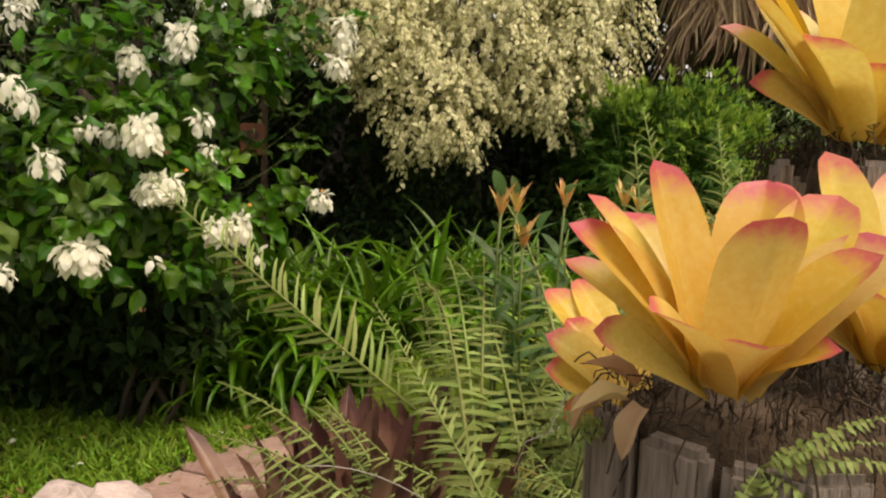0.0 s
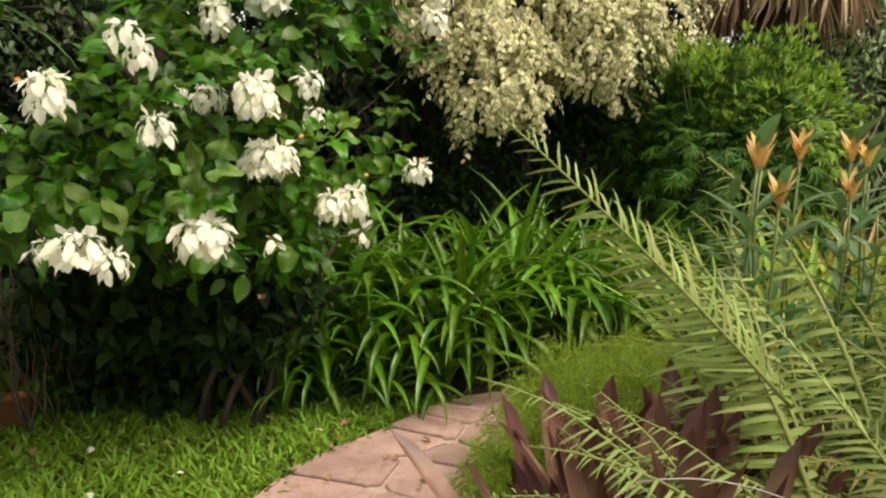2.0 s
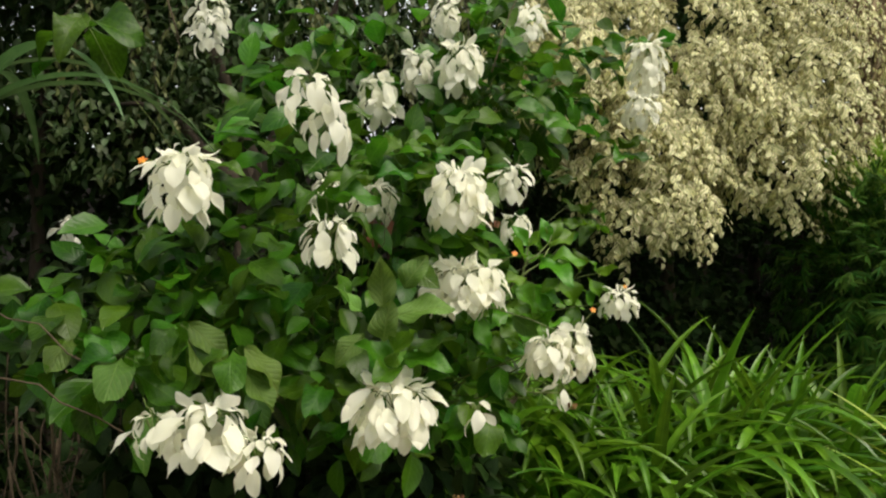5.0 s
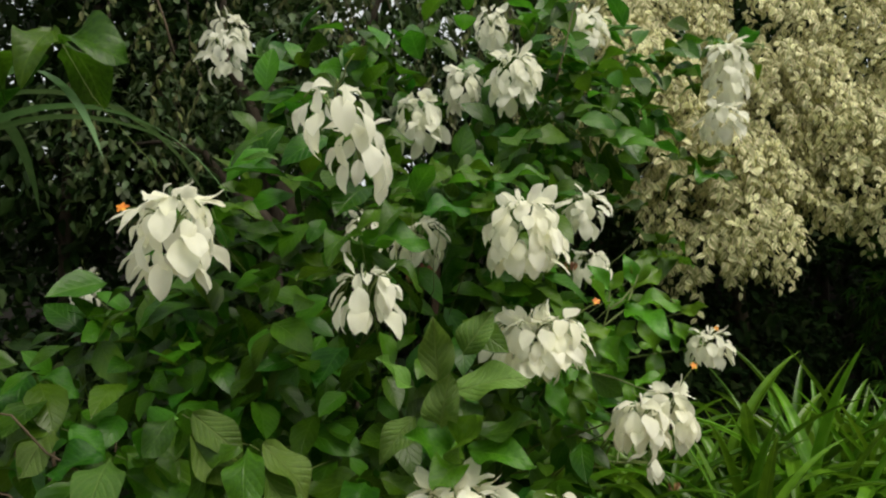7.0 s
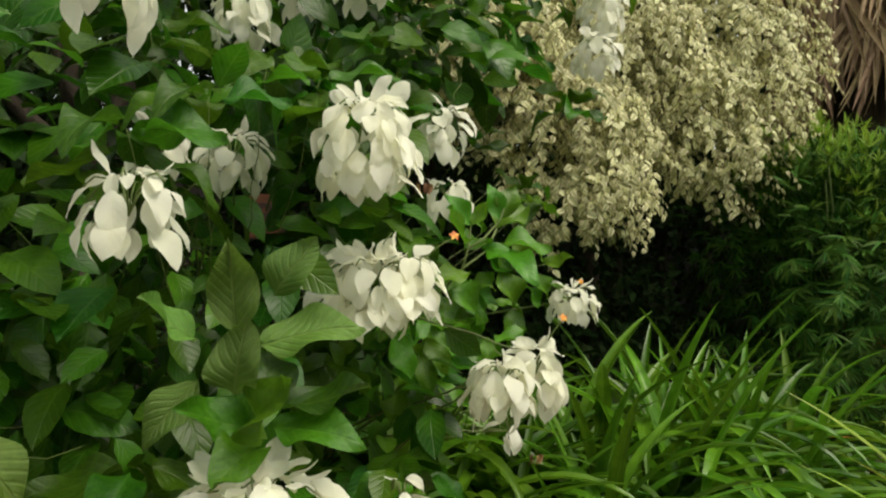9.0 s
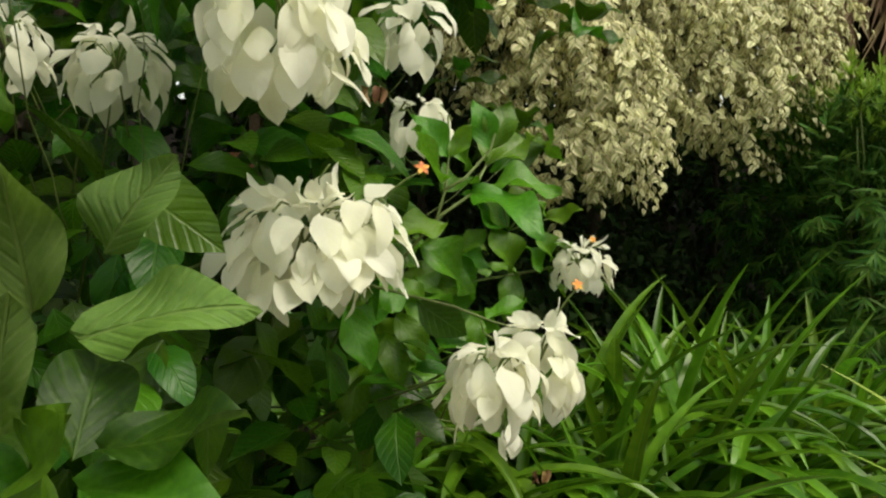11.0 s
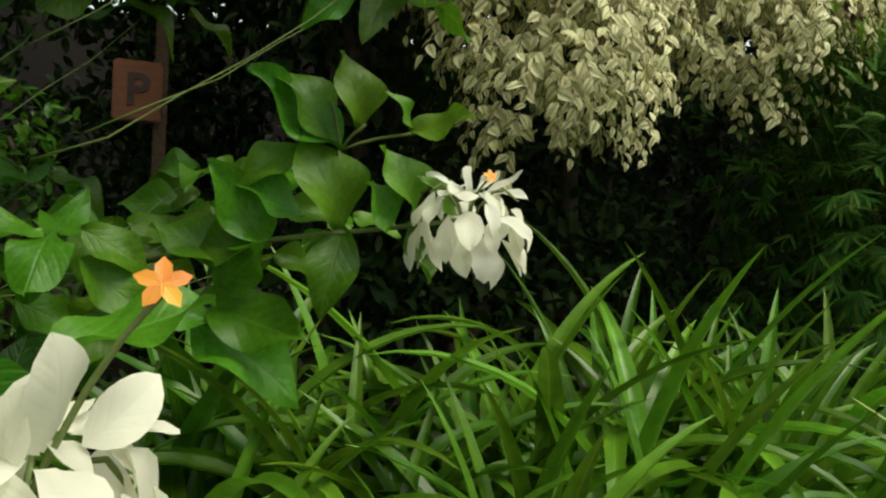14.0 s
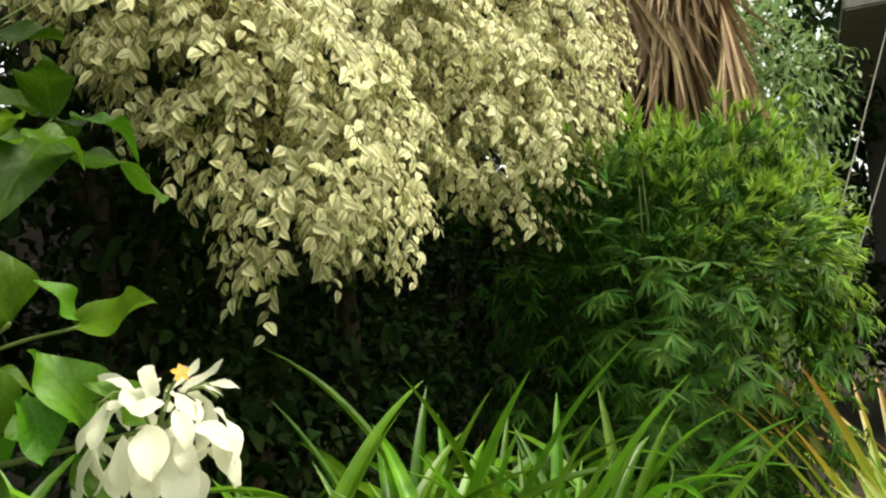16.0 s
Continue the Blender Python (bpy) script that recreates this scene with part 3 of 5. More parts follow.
def whorl(place, n, size, seed, drop=0.1, pale=0.0, facing=(0, -0.4, 1)):
    """Leaves in crossed pairs round the end of a shoot."""
    r = np.random.default_rng(seed)
    for k in range(n):
        a = (k % 2) * math.pi + (k // 2) * 1.57 + r.uniform(-0.4, 0.4)
        tier = k // 4
        way = np.array((math.cos(a), math.sin(a), 0.45 - drop * 4 - tier * 0.5 + r.uniform(-0.2, 0.2)))
        at = np.array(place) + np.array((math.cos(a), math.sin(a), 0)) * 0.02 - np.array((0, 0, 0.035 * tier))
        bush_leaf(at, way, np.array(facing) + r.normal(0, 0.25, 3), size * r.uniform(0.75, 1.15) * (1 + 0.15 * tier), 2 if pale > 1 else r.random() < pale)


WHORLS = [  # place, leaves, length, droop, share of pale ribbed ones (2: leaves coloured as if lit)
    ((-1.93, 2.74, 1.33), 6, 0.13, 0.32, 0.6), ((-2.06, 2.76, 1.38), 6, 0.12, 0.25, 0.4), ((-2.20, 2.80, 1.30), 6, 0.13, 0.2, 0.1), ((-2.36, 2.90, 1.33), 6, 0.12, 0.2, 0.1),
    ((-1.50, 3.20, 1.86), 7, 0.13, 0.05, 0.0), ((-1.60, 3.25, 1.90), 6, 0.13, 0.1, 0.0), ((-1.76, 2.90, 1.70), 6, 0.12, 0.1, 0.0), ((-1.66, 2.95, 1.76), 5, 0.13, 0.1, 0.0),
    ((-1.30, 3.22, 1.10), 6, 0.14, 0.25, 0.1), ((-1.60, 3.05, 1.10), 6, 0.14, 0.2, 0.0),
    ((-0.70, 4.06, 2.05), 7, 0.14, 0.0, 0.0), ((-0.85, 3.95, 2.42), 7, 0.14, 0.0, 0.0), ((-0.95, 3.98, 2.22), 7, 0.14, 0.05, 0.0), ((-0.55, 4.1, 2.5), 6, 0.13, 0.0, 0.0),
    ((-1.55, 3.75, 1.62), 6, 0.13, 0.1, 0.0), ((-1.50, 3.6, 1.72), 6, 0.13, 0.1, 0.0), ((-1.27, 4.2, 1.75), 7, 0.13, 0.05, 0.0), ((-0.84, 4.10, 1.77), 7, 0.12, 0.0, 0.0), ((-1.17, 4.25, 1.73), 7, 0.13, 0.0, 0.0), ((-1.0, 4.25, 1.95), 6, 0.12, 0.0, 0.0),
    ((-1.35, 3.60, 2.05), 6, 0.13, 0.05, 0.0), ((-1.85, 3.40, 2.0), 6, 0.13, 0.05, 0.0), ((-2.10, 3.0, 1.78), 6, 0.12, 0.1, 0.0),
    ((-1.15, 3.85, 2.35), 7, 0.14, 0.0, 0.0), ((-2.30, 3.2, 1.62), 6, 0.13, 0.15, 0.1), ((-2.52, 3.05, 1.42), 6, 0.13, 0.2, 0.1), ((-2.28, 2.72, 2.06), 5, 0.15, 0.2, 0.0),
    ((-1.22, 3.92, 1.37), 6, 0.12, 0.2, 2), ((-1.24, 4.20, 1.36), 6, 0.12, 0.15, 2), ((-1.13, 4.30, 1.39), 5, 0.11, 0.15, 2), ((-1.17, 4.0, 1.27), 5, 0.12, 0.25, 2), ((-1.40, 4.35, 1.42), 6, 0.13, 0.1, 0.0), ((-1.35, 4.1, 1.25), 6, 0.13, 0.2, 2), ((-0.88, 3.95, 1.71), 5, 0.082, 0.05, 2),
    ((-1.11, 4.30, 1.45), 5, 0.10, 0.1, 2), ((-0.97, 4.35, 1.45), 5, 0.10, 0.1, 2), ((-1.02, 4.30, 1.31), 5, 0.10, 0.15, 2), ((-0.88, 4.42, 1.38), 5, 0.10, 0.1, 2),
    ((-2.12, 2.80, 1.16), 5, 0.13, 0.3, 0.2), ((-1.75, 2.95, 1.22), 6, 0.13, 0.2, 0.2),
]
for k, (place, n, size, drop, pale) in enumerate(WHORLS):
    whorl(place, n, size, 300 + k, drop, pale, (0.15, -0.9, 0.7) if pale > 1 else (0, -0.4, 1))
# the young shoot that reaches towards the path, leaf by leaf: stalk, tip, how far the face turns up
SHOOT = [
    ((-1.207, 3.27, 1.557), (-1.267, 3.20, 1.601), 0.9), ((-1.148, 3.33, 1.548), (-1.073, 3.22, 1.493), 1.0),
    ((-1.115, 3.35, 1.563), (-1.018, 3.31, 1.532), 1.0), ((-1.103, 3.42, 1.599), (-1.010, 3.50, 1.619), 0.7),
    ((-1.203, 3.26, 1.498), (-1.277, 3.22, 1.468), 0.5), ((-1.233, 3.27, 1.468), (-1.159, 3.30, 1.382), 0.5),
    ((-1.106, 3.42, 1.599), (-1.065, 3.45, 1.678), 0.2), ((-1.129, 3.30, 1.611), (-1.156, 3.28, 1.680), 0.3),
    ((-1.127, 3.30, 1.614), (-1.080, 3.31, 1.680), 0.3), ((-1.191, 3.28, 1.597), (-1.148, 3.27, 1.630), 0.6),
    ((-1.195, 3.28, 1.596), (-1.250, 3.26, 1.650), 0.6), ((-1.200, 3.30, 1.554), (-1.130, 3.36, 1.550), 0.8),
]
HANGING = [
    ((-1.339, 3.40, 1.368), (-1.315, 3.38, 1.265), 0.4), ((-1.124, 3.44, 1.350), (-1.122, 3.42, 1.288), 0.3),
    ((-1.169, 3.40, 1.630), (-1.137, 3.42, 1.575), 0.4), ((-1.088, 3.50, 1.328), (-0.998, 3.55, 1.320), 0.9),
    ((-1.269, 3.50, 1.306), (-1.250, 3.46, 1.220), 0.4), ((-1.162, 3.55, 1.379), (-1.179, 3.50, 1.300), 0.4),
    ((-1.300, 3.45, 1.420), (-1.350, 3.42, 1.330), 0.4), ((-1.240, 3.60, 1.330), (-1.190, 3.58, 1.240), 0.4),
    ((-1.310, 3.55, 1.250), (-1.330, 3.50, 1.150), 0.4), ((-1.210, 3.62, 1.220), (-1.150, 3.60, 1.140), 0.5),
]
RIBBED = [
    ((-1.607, 2.88, 1.425), (-1.615, 2.84, 1.535), 0.3), ((-1.572, 2.88, 1.400), (-1.450, 2.85, 1.432), 0.5), ((-1.600, 2.80, 1.345), (-1.585, 2.75, 1.430), 0.3),
    ((-1.660, 2.86, 1.410), (-1.720, 2.80, 1.450), 0.5), ((-1.650, 2.84, 1.360), (-1.700, 2.80, 1.290), 0.4), ((-1.560, 2.90, 1.470), (-1.500, 2.88, 1.540), 0.3),
]
CLUSTER = [
    ((-1.540, 2.82, 1.325), (-1.435, 2.78, 1.330), 0.6), ((-1.548, 2.80, 1.305), (-1.455, 2.74, 1.300), 0.6), ((-1.570, 2.79, 1.295), (-1.545, 2.70, 1.370), 0.5),
    ((-1.580, 2.80, 1.305), (-1.660, 2.74, 1.320), 0.6), ((-1.560, 2.82, 1.320), (-1.555, 2.90, 1.400), 0.5), ((-1.570, 2.78, 1.290), (-1.600, 2.70, 1.260), 0.5),
]
for a, b, lift in RIBBED + CLUSTER:
    a, b = np.array(a), np.array(b)
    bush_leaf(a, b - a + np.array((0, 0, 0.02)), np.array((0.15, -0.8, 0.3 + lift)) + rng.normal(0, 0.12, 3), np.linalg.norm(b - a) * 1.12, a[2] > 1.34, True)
# Shoot and hanging leaves take the brighter copy, in place of light on them.
for a, b, lift in SHOOT + HANGING:
    a, b = np.array(a), np.array(b)
    bush_leaf(a, b - a + np.array((0, 0, 0.03)), np.array((-0.1, -0.75, 0.25 + lift)) + rng.normal(0, 0.12, 3), np.linalg.norm(b - a) * 1.04, 2, True)
SHOOT_STEMS = [
    [(-1.40, 3.60, 1.20), (-1.311, 3.40, 1.404), (-1.26, 3.32, 1.445), (-1.213, 3.27, 1.508), (-1.201, 3.27, 1.549), (-1.194, 3.28, 1.598), (-1.191, 3.30, 1.66)],
    [(-1.213, 3.27, 1.508), (-1.148, 3.33, 1.547), (-1.106, 3.42, 1.597), (-1.08, 3.46, 1.66)],
    [(-1.201, 3.27, 1.549), (-1.169, 3.28, 1.567), (-1.127, 3.30, 1.61), (-1.118, 3.30, 1.64)],
    [(-1.36, 3.45, 1.42), (-1.294, 3.35, 1.403), (-1.164, 3.40, 1.365), (-1.094, 3.42, 1.336), (-1.05, 3.37, 1.325)],
]
for line in SHOOT_STEMS:
    n = len(line)
    child("branch", tubes("branch", [([tuple(np.array(p) - np.array(BUSH_BASE)) for p in line], [0.0030 - 0.0016 * i / n for i in range(n)])], STEM, 6), bush)
# the side branch that carries the white head over the strap leaves
SIDE = Vector((0.968, -0.25, 0))


def side_place(a, b, c=0.0):
    q = Vector((-0.705, 3.95, 1.367)) + SIDE * (a - 0.64) * 0.68 + Vector((0, 0, 0.40 - b)) * 0.66 + Vector((0.25, 0.968, 0)) * c
    return np.array(q)


for a0, b0, a1, b1, size, pale in ((0.345, 0.375, 0.335, 0.48, 0.105, 0), (0.35, 0.38, 0.29, 0.21, 0.125, 0), (0.33, 0.215, 0.175, 0.095, 0.13, 0), (0.325, 0.21, 0.235, 0.04, 0.12, 0),
                                   (0.375, 0.17, 0.355, 0.05, 0.09, 0), (0.47, 0.17, 0.59, 0.145, 0.085, 0), (0.47, 0.16, 0.45, 0.08, 0.05, 0), (0.495, 0.335, 0.45, 0.22, 0.09, 0), (0.47, 0.355, 0.52, 0.46, 0.08, 0),
                                   (0.57, 0.33, 0.54, 0.262, 0.065, 0), (0.20, 0.41, 0.08, 0.43, 0.10, 0), (0.19, 0.42, 0.10, 0.28, 0.115, 1), (0.26, 0.36, 0.16, 0.27, 0.09, 1), (0.40, 0.27, 0.44, 0.33, 0.075, 0),
                                   (0.08, 0.56, 0.26, 0.60, 0.14, 0), (0.04, 0.60, 0.24, 0.66, 0.16, 0), (0.12, 0.47, 0.02, 0.40, 0.10, 1), (0.10, 0.52, 0.20, 0.42, 0.10, 1), (0.24, 0.21, 0.18, 0.26, 0.08, 0)):
    p0, p1 = side_place(a0, b0, 0.02), side_place(a1, b1, -0.02)
    # The side branch uses the brighter leaf copy as well.
    bush_leaf(p0, p1 - p0, np.array((0.15, -0.95, 0.75)) + rng.normal(0, 0.22, 3), size * 1.22, 2, True)


def bush_filler():
    shapes = [leaf(1, w, 5, 1, d, f, 0.05, 0.45, 0.03, 0.9, 40 + i) for i, (w, d, f) in enumerate(((0.55, 0.4, 0.12), (0.6, 0.2, 0.2), (0.5, 0.6, 0.1)))]
    blobs = [((-1.75, 3.45, 1.55), (0.65, 0.5, 0.55)), ((-1.2, 4.1, 2.35), (0.45, 0.3, 0.35)), ((-2.2, 3.85, 1.30), (0.35, 0.25, 0.25)), ((-1.6, 3.75, 2.15), (0.7, 0.4, 0.4)), ((-1.45, 3.6, 1.05), (0.5, 0.35, 0.35)), ((-2.25, 3.25, 1.32), (0.45, 0.35, 0.25))]
    p, d = in_blobs(blobs, 2500)
    front = 2.78 + 1.15 * np.maximum(0, p[:, 0] + 1.65)
    keep = (p[:, 1] > front + 0.12 * rng.random(len(p))) & clear_of_walk(p, 0.36) & (p[:, 2] > 0.92) & ((p[:, 0] < -1.22) | (p[:, 2] > 1.98))
    for h in HEADS:
        a, b = np.array(h[0]), np.array((0.0, -0.75, -0.10))
        t = np.clip(((p - a) @ b) / (b @ b), 0, 1)
        keep &= np.linalg.norm(p - a - t[:, None] * b, axis=1) > h[1] * 0.5 + 0.05
        b = np.array((0.0, -0.3, 0.6))
        t = np.clip(((p - a) @ b) / (b @ b), 0, 1)
        keep &= np.linalg.norm(p - a - t[:, None] * b, axis=1) > h[1] * 0.4 + 0.05
    p, d = p[keep], d[keep]
    n = len(p)
    ways = d * 0.6 + rng.normal(0, 0.6, (n, 3)) + np.array((0, -0.35, -0.25))
    ups = np.array((0, -0.5, 1.0)) + rng.normal(0, 0.4, (n, 3))
    child("foliage", scatter("foliage", shapes, p - np.array(BUSH_BASE), ways, ups, rng.uniform(0.08, 0.15, n), MUSSAENDA), bush, kind="stuff")
    stems, b = [], np.array(BUSH_BASE)
    for k in range(7):
        a = k * 0.9
        foot = np.array((math.cos(a) * 0.18, math.sin(a) * 0.12, 0.0))
        fork = np.array((-0.6 + 0.2 * k, -0.02 + 0.1 * math.sin(3 * k), 0.95 + 0.1 * math.cos(2 * k)))
        stems.append((arc(foot, fork, 0.1, 6, 0.015, k), [0.022, 0.02, 0.018, 0.016, 0.014, 0.012, 0.01]))
        ends = sorted(HEADS, key=lambda h: (h[0][0] - b[0] - fork[0]) ** 2 + (h[0][1] - b[1] - fork[1]) ** 2 + (h[0][2] - fork[2]) ** 2)[:4]
        for j, h in enumerate(ends):
            if h[0][0] > -0.9:
                continue
            stems.append((arc(fork, np.array(h[0]) - b + np.array((0, 0, h[2] * 0.42)), 0.05, 6, 0.008, k + j), [0.009, 0.008, 0.007, 0.006, 0.005, 0.004, 0.003]))
    for pts, radii in stems:
        thick = radii[0] > 0.02
        child("stem" if thick else "branch", tubes("stem", [(pts, radii if thick else [0.5 * q for q in radii])], BARK if thick else STEM, 6), bush)
    twigs = []
    br = [side_place(-0.15, 0.50, 0.05), side_place(0.2, 0.41, 0.02), side_place(0.5, 0.355, 0.01), side_place(0.62, 0.33, 0.01)]
    twigs.append(([tuple(q - b) for q in br], [0.005, 0.004, 0.0035, 0.003]))
    for a0, b0, a1, b1 in ((0.33, 0.39, 0.33, 0.215), (0.33, 0.215, 0.31, 0.12), (0.33, 0.215, 0.38, 0.16), (0.33, 0.215, 0.48, 0.17), (0.0, 0.63, 0.09, 0.5)):
        twigs.append((arc(side_place(a0, b0, 0.02) - b, side_place(a1, b1, 0.01) - b, 0.004, 4, 0.001), 0.0022))
    for k, (place, n_, size, drop, pale) in enumerate(WHORLS):
        q = np.array(place) - b
        twigs.append((arc(q, q * 0.6 + np.array((0, -0.1, 0.42)), -0.03, 5, 0.005, k), [0.0007, 0.0008, 0.0009, 0.0010, 0.0012, 0.0014]))
    child("twig_work", tubes("twig_work", twigs, STEM, 5), bush, kind="stuff")


bush_filler()
for k, (x, y, z) in enumerate(((-1.06, 3.30, 1.12), (-1.42, 3.0, 0.93), (-1.33, 3.1, 1.66))):
    q = Vector((x, y, z)) - to_bush
    for j in range(4):
        child("withered_bract", big_dead, bush, blade_pose(q + Vector((0.008 * j, 0.006 * (j % 2), 0.0)), (math.cos(2.4 * j) * 0.4, math.sin(2.4 * j) * 0.4, -1), (math.cos(2.4 * j), math.sin(2.4 * j), 0.3), 0.024), "shrivelled brown bract")
for k, (a, b) in enumerate((((-1.05, 3.6, 2.75), (-1.32, 3.25, 2.12)), ((-1.9, 3.3, 2.7), (-1.72, 3.1, 2.25)), ((-2.3, 2.9, 2.45), (-2.1, 2.8, 2.05)), ((-2.75, 2.8, 1.28), (-2.15, 2.75, 1.12)), ((-2.7, 2.85, 1.45), (-2.2, 2.8, 1.2)))):
    child("bare_twig", tubes("bare_twig", [([tuple(np.array(p) - np.array(BUSH_BASE)) for p in arc(a, b, 0.05, 7, 0.008, k)], 0.0022)], BARK_DRY, 4), bush)

# ---- strap-leaved clumps in front of the shrubs ----
strap_meshes = []
for i, (total, w, power) in enumerate(((0.9, 0.070, 1.6), (1.5, 0.068, 1.5), (2.1, 0.070, 1.3), (0.45, 0.066, 1.5), (2.5, 0.064, 1.6))):
    v, q, u = leaf(1, w, 14, 2, 0.0, 0.28, 0.0, 0.35, 0.6, 0.75, 60 + i)
    line, y, z = [], 0.0, 0.0
    for k in range(141):
        bend = total * (k / 140) ** power
        line.append((y, z, bend))
        y, z = y + math.cos(bend) / 140, z - math.sin(bend) / 140
    for p in v:
        y, z, bend = line[min(140, int(round(p[1] * 140)))]
        p[1], p[2] = y + p[2] * math.sin(bend), z + p[2] * math.cos(bend)
    strap_meshes.append(mesh_of("strap_leaf", v, q, STRAP, u))


def strap_clump(place, n, length, seed, label):
    """Three or four leafy shoots on short stems, each a whorl of channelled arching leaves."""
    r = np.random.default_rng(seed)
    ob = thing("strap_leaf_clump", place, label, "strap-leaf plant", "strap-leaf clumps along the path")
    low = length < 0.86
    shoots = 2 if low else 3
    turn, each = r.uniform(0, 6.28), max(10, int(n * 1.2 / shoots))
    for j in range(shoots):
        b = turn + j * 6.283 / shoots + r.uniform(-0.4, 0.4)
        out = np.array((math.cos(b), math.sin(b), 0.0))
        crown = out * r.uniform(0.10, 0.2) + np.array((0, 0, length * (r.uniform(0.06, 0.18) if low else r.uniform(0.16, 0.32))))
        child("stem", tubes("stem", [(arc(out * 0.05, crown, 0.0, 4, 0.006, seed + j), 0.011)], STEM, 6), ob)
        face = r.uniform(0, 3.14)
        for k in range(each):
            f = (k + 0.5) / each
            a = face + (k % 2) * math.pi + r.normal(0, 0.55)
            way = np.array((math.cos(a), math.sin(a), 4.2 - 3.2 * f ** 0.8 + r.uniform(-0.3, 0.3))) + out * 0.3
            at = crown + np.array((math.cos(a) * 0.012, math.sin(a) * 0.012, 0.06 - 0.16 * f))
            which = 3 if f < 0.14 else int(r.choice((0, 1, 2, 4), p=(0.2, 0.3, 0.3, 0.2)))
            child("strap_leaf", strap_meshes[which], ob, blade_pose(at, way, (0, 0, 1), length * 0.86 * r.uniform(0.78, 1.12) * (0.8 if f < 0.1 else 1.0)))
    return ob


CLUMPS = [(-1.36, 4.12, 24, 0.62), (-1.12, 4.22, 24, 0.78), (-0.90, 4.35, 26, 0.92), (-0.62, 4.45, 26, 0.95), (-0.35, 4.60, 28, 1.02), (-0.08, 4.70, 28, 1.10), (0.22, 4.82, 28, 1.15), (0.48, 4.98, 28, 1.15),
          (0.74, 5.12, 28, 1.05), (-0.70, 4.85, 26, 1.15), (-0.30, 5.05, 26, 1.22), (0.10, 5.20, 28, 1.28), (0.50, 5.35, 26, 1.2), (0.95, 5.40, 26, 1.05), (-1.0, 4.68, 26, 1.1), (1.12, 5.55, 24, 1.0), (-0.45, 4.36, 18, 0.75), (0.85, 5.75, 22, 1.05),
          (-1.22, 4.55, 24, 1.0), (-1.42, 4.48, 22, 0.9), (-1.32, 4.85, 24, 1.1), (-1.6, 4.72, 20, 0.95), (-1.12, 5.0, 22, 1.15), (-0.88, 5.05, 24, 1.2), (-0.50, 4.72, 24, 1.12)]
for k, (x, y, n, length) in enumerate(CLUMPS):
    strap_clump((x, y, 0), n, length * 1.08, 500 + k, "bright green clump of long arching strap leaves" if length > 0.8 else "low green clump of drooping strap leaves at the lawn's edge")

# ---- cream-edged weeping tree ----
def cream_tree():
    base = (0.45, 6.75, 0.0)
    ob = thing("variegated_weeping_tree", base, "weeping tree with small cream-edged leaves in hanging sprays", "tree")
    b = np.array(base)
    blobs = [((-0.12, 5.55, 2.16), (0.40, 0.40, 0.52)), ((0.20, 5.85, 2.10), (0.28, 0.28, 0.42)), ((-0.75, 5.55, 2.85), (0.5, 0.4, 0.4)), ((0.92, 5.95, 2.42), (0.52, 0.40, 0.50)), ((0.30, 6.15, 2.75), (0.85, 0.6, 0.55)), ((1.25, 6.25, 2.95), (0.60, 0.46, 0.62)),
             ((-0.45, 5.75, 2.55), (0.42, 0.4, 0.42)), ((0.2, 6.3, 3.35), (1.0, 0.7, 0.6)), ((1.25, 6.6, 3.5), (0.6, 0.6, 0.6)), ((-0.55, 6.0, 3.2), (0.5, 0.5, 0.5))]
    p, d = in_blobs(blobs, 3800, 0.3)
    keep = p[:, 1] < 6.9
    p, d = p[keep], d[keep]
    shapes = [leaf(1, w, 4, 1, dr, f, 0.05, 0.38, 0.05, 1.0, 70 + i) for i, (w, dr, f) in enumerate(((0.56, 0.3, 0.12), (0.62, 0.1, 0.2), (0.5, 0.5, 0.1)))]
    places, ways, ups, twigs = [], [], [], []
    for q, e in zip(p, d):
        out = np.array((e[0], e[1] - 0.25, 0.0))
        out /= np.linalg.norm(out) + 1e-6
        line = arc(q, q + out * rng.uniform(0.05, 0.12) - np.array((0, 0, rng.uniform(0.06, 0.15))), 0.02, 5, 0.004)
        twigs.append(([tuple(np.array(x) - b) for x in line[::2]], 0.0016))
        for j, x in enumerate(line):
            side = np.array((out[1], -out[0], 0)) * (1 if j % 2 else -1)
            places.append(np.array(x) - b)
            ways.append(side * 0.6 + out * 0.35 + np.array((0, 0, -0.75)) + rng.normal(0, 0.22, 3))
            ups.append(out + np.array((0, -0.3, 0.8)) + rng.normal(0, 0.35, 3))
    places, ways, ups = np.array(places), np.array(ways), np.array(ups)
    sizes = rng.uniform(0.042, 0.070, len(places))
    near = np.argsort(places[:, 1] + 0.5 * places[:, 2])[:280]
    singles = [mesh_of("leaf", s[0], s[1], CREAM, s[2]) for s in shapes]
    for k in near:
        child("leaf", singles[k % 3], ob, blade_pose(places[k], ways[k], ups[k], sizes[k]))
    rest = np.setdiff1d(np.arange(len(places)), near)
    child("crown", scatter("crown", shapes, places[rest], ways[rest], ups[rest], sizes[rest], CREAM), ob, kind="stuff")
    child("twig_work", tubes("twig_work", twigs, BARK, 3), ob, kind="stuff")
    limbs = [(arc((0, 0, 0), (-0.1, -0.2, 1.9), 0, 6, 0.02, 1), [0.09, 0.08, 0.07, 0.065, 0.06, 0.055, 0.05])]
    for c, r in blobs:
        limbs.append((arc((-0.1, -0.2, 1.8), np.array(c) - b, 0.25, 7, 0.03, int(c[2] * 100)), [0.045, 0.04, 0.034, 0.028, 0.022, 0.017, 0.012, 0.008]))
    child("trunk", tubes("trunk", limbs, BARK, 8), ob)


cream_tree()

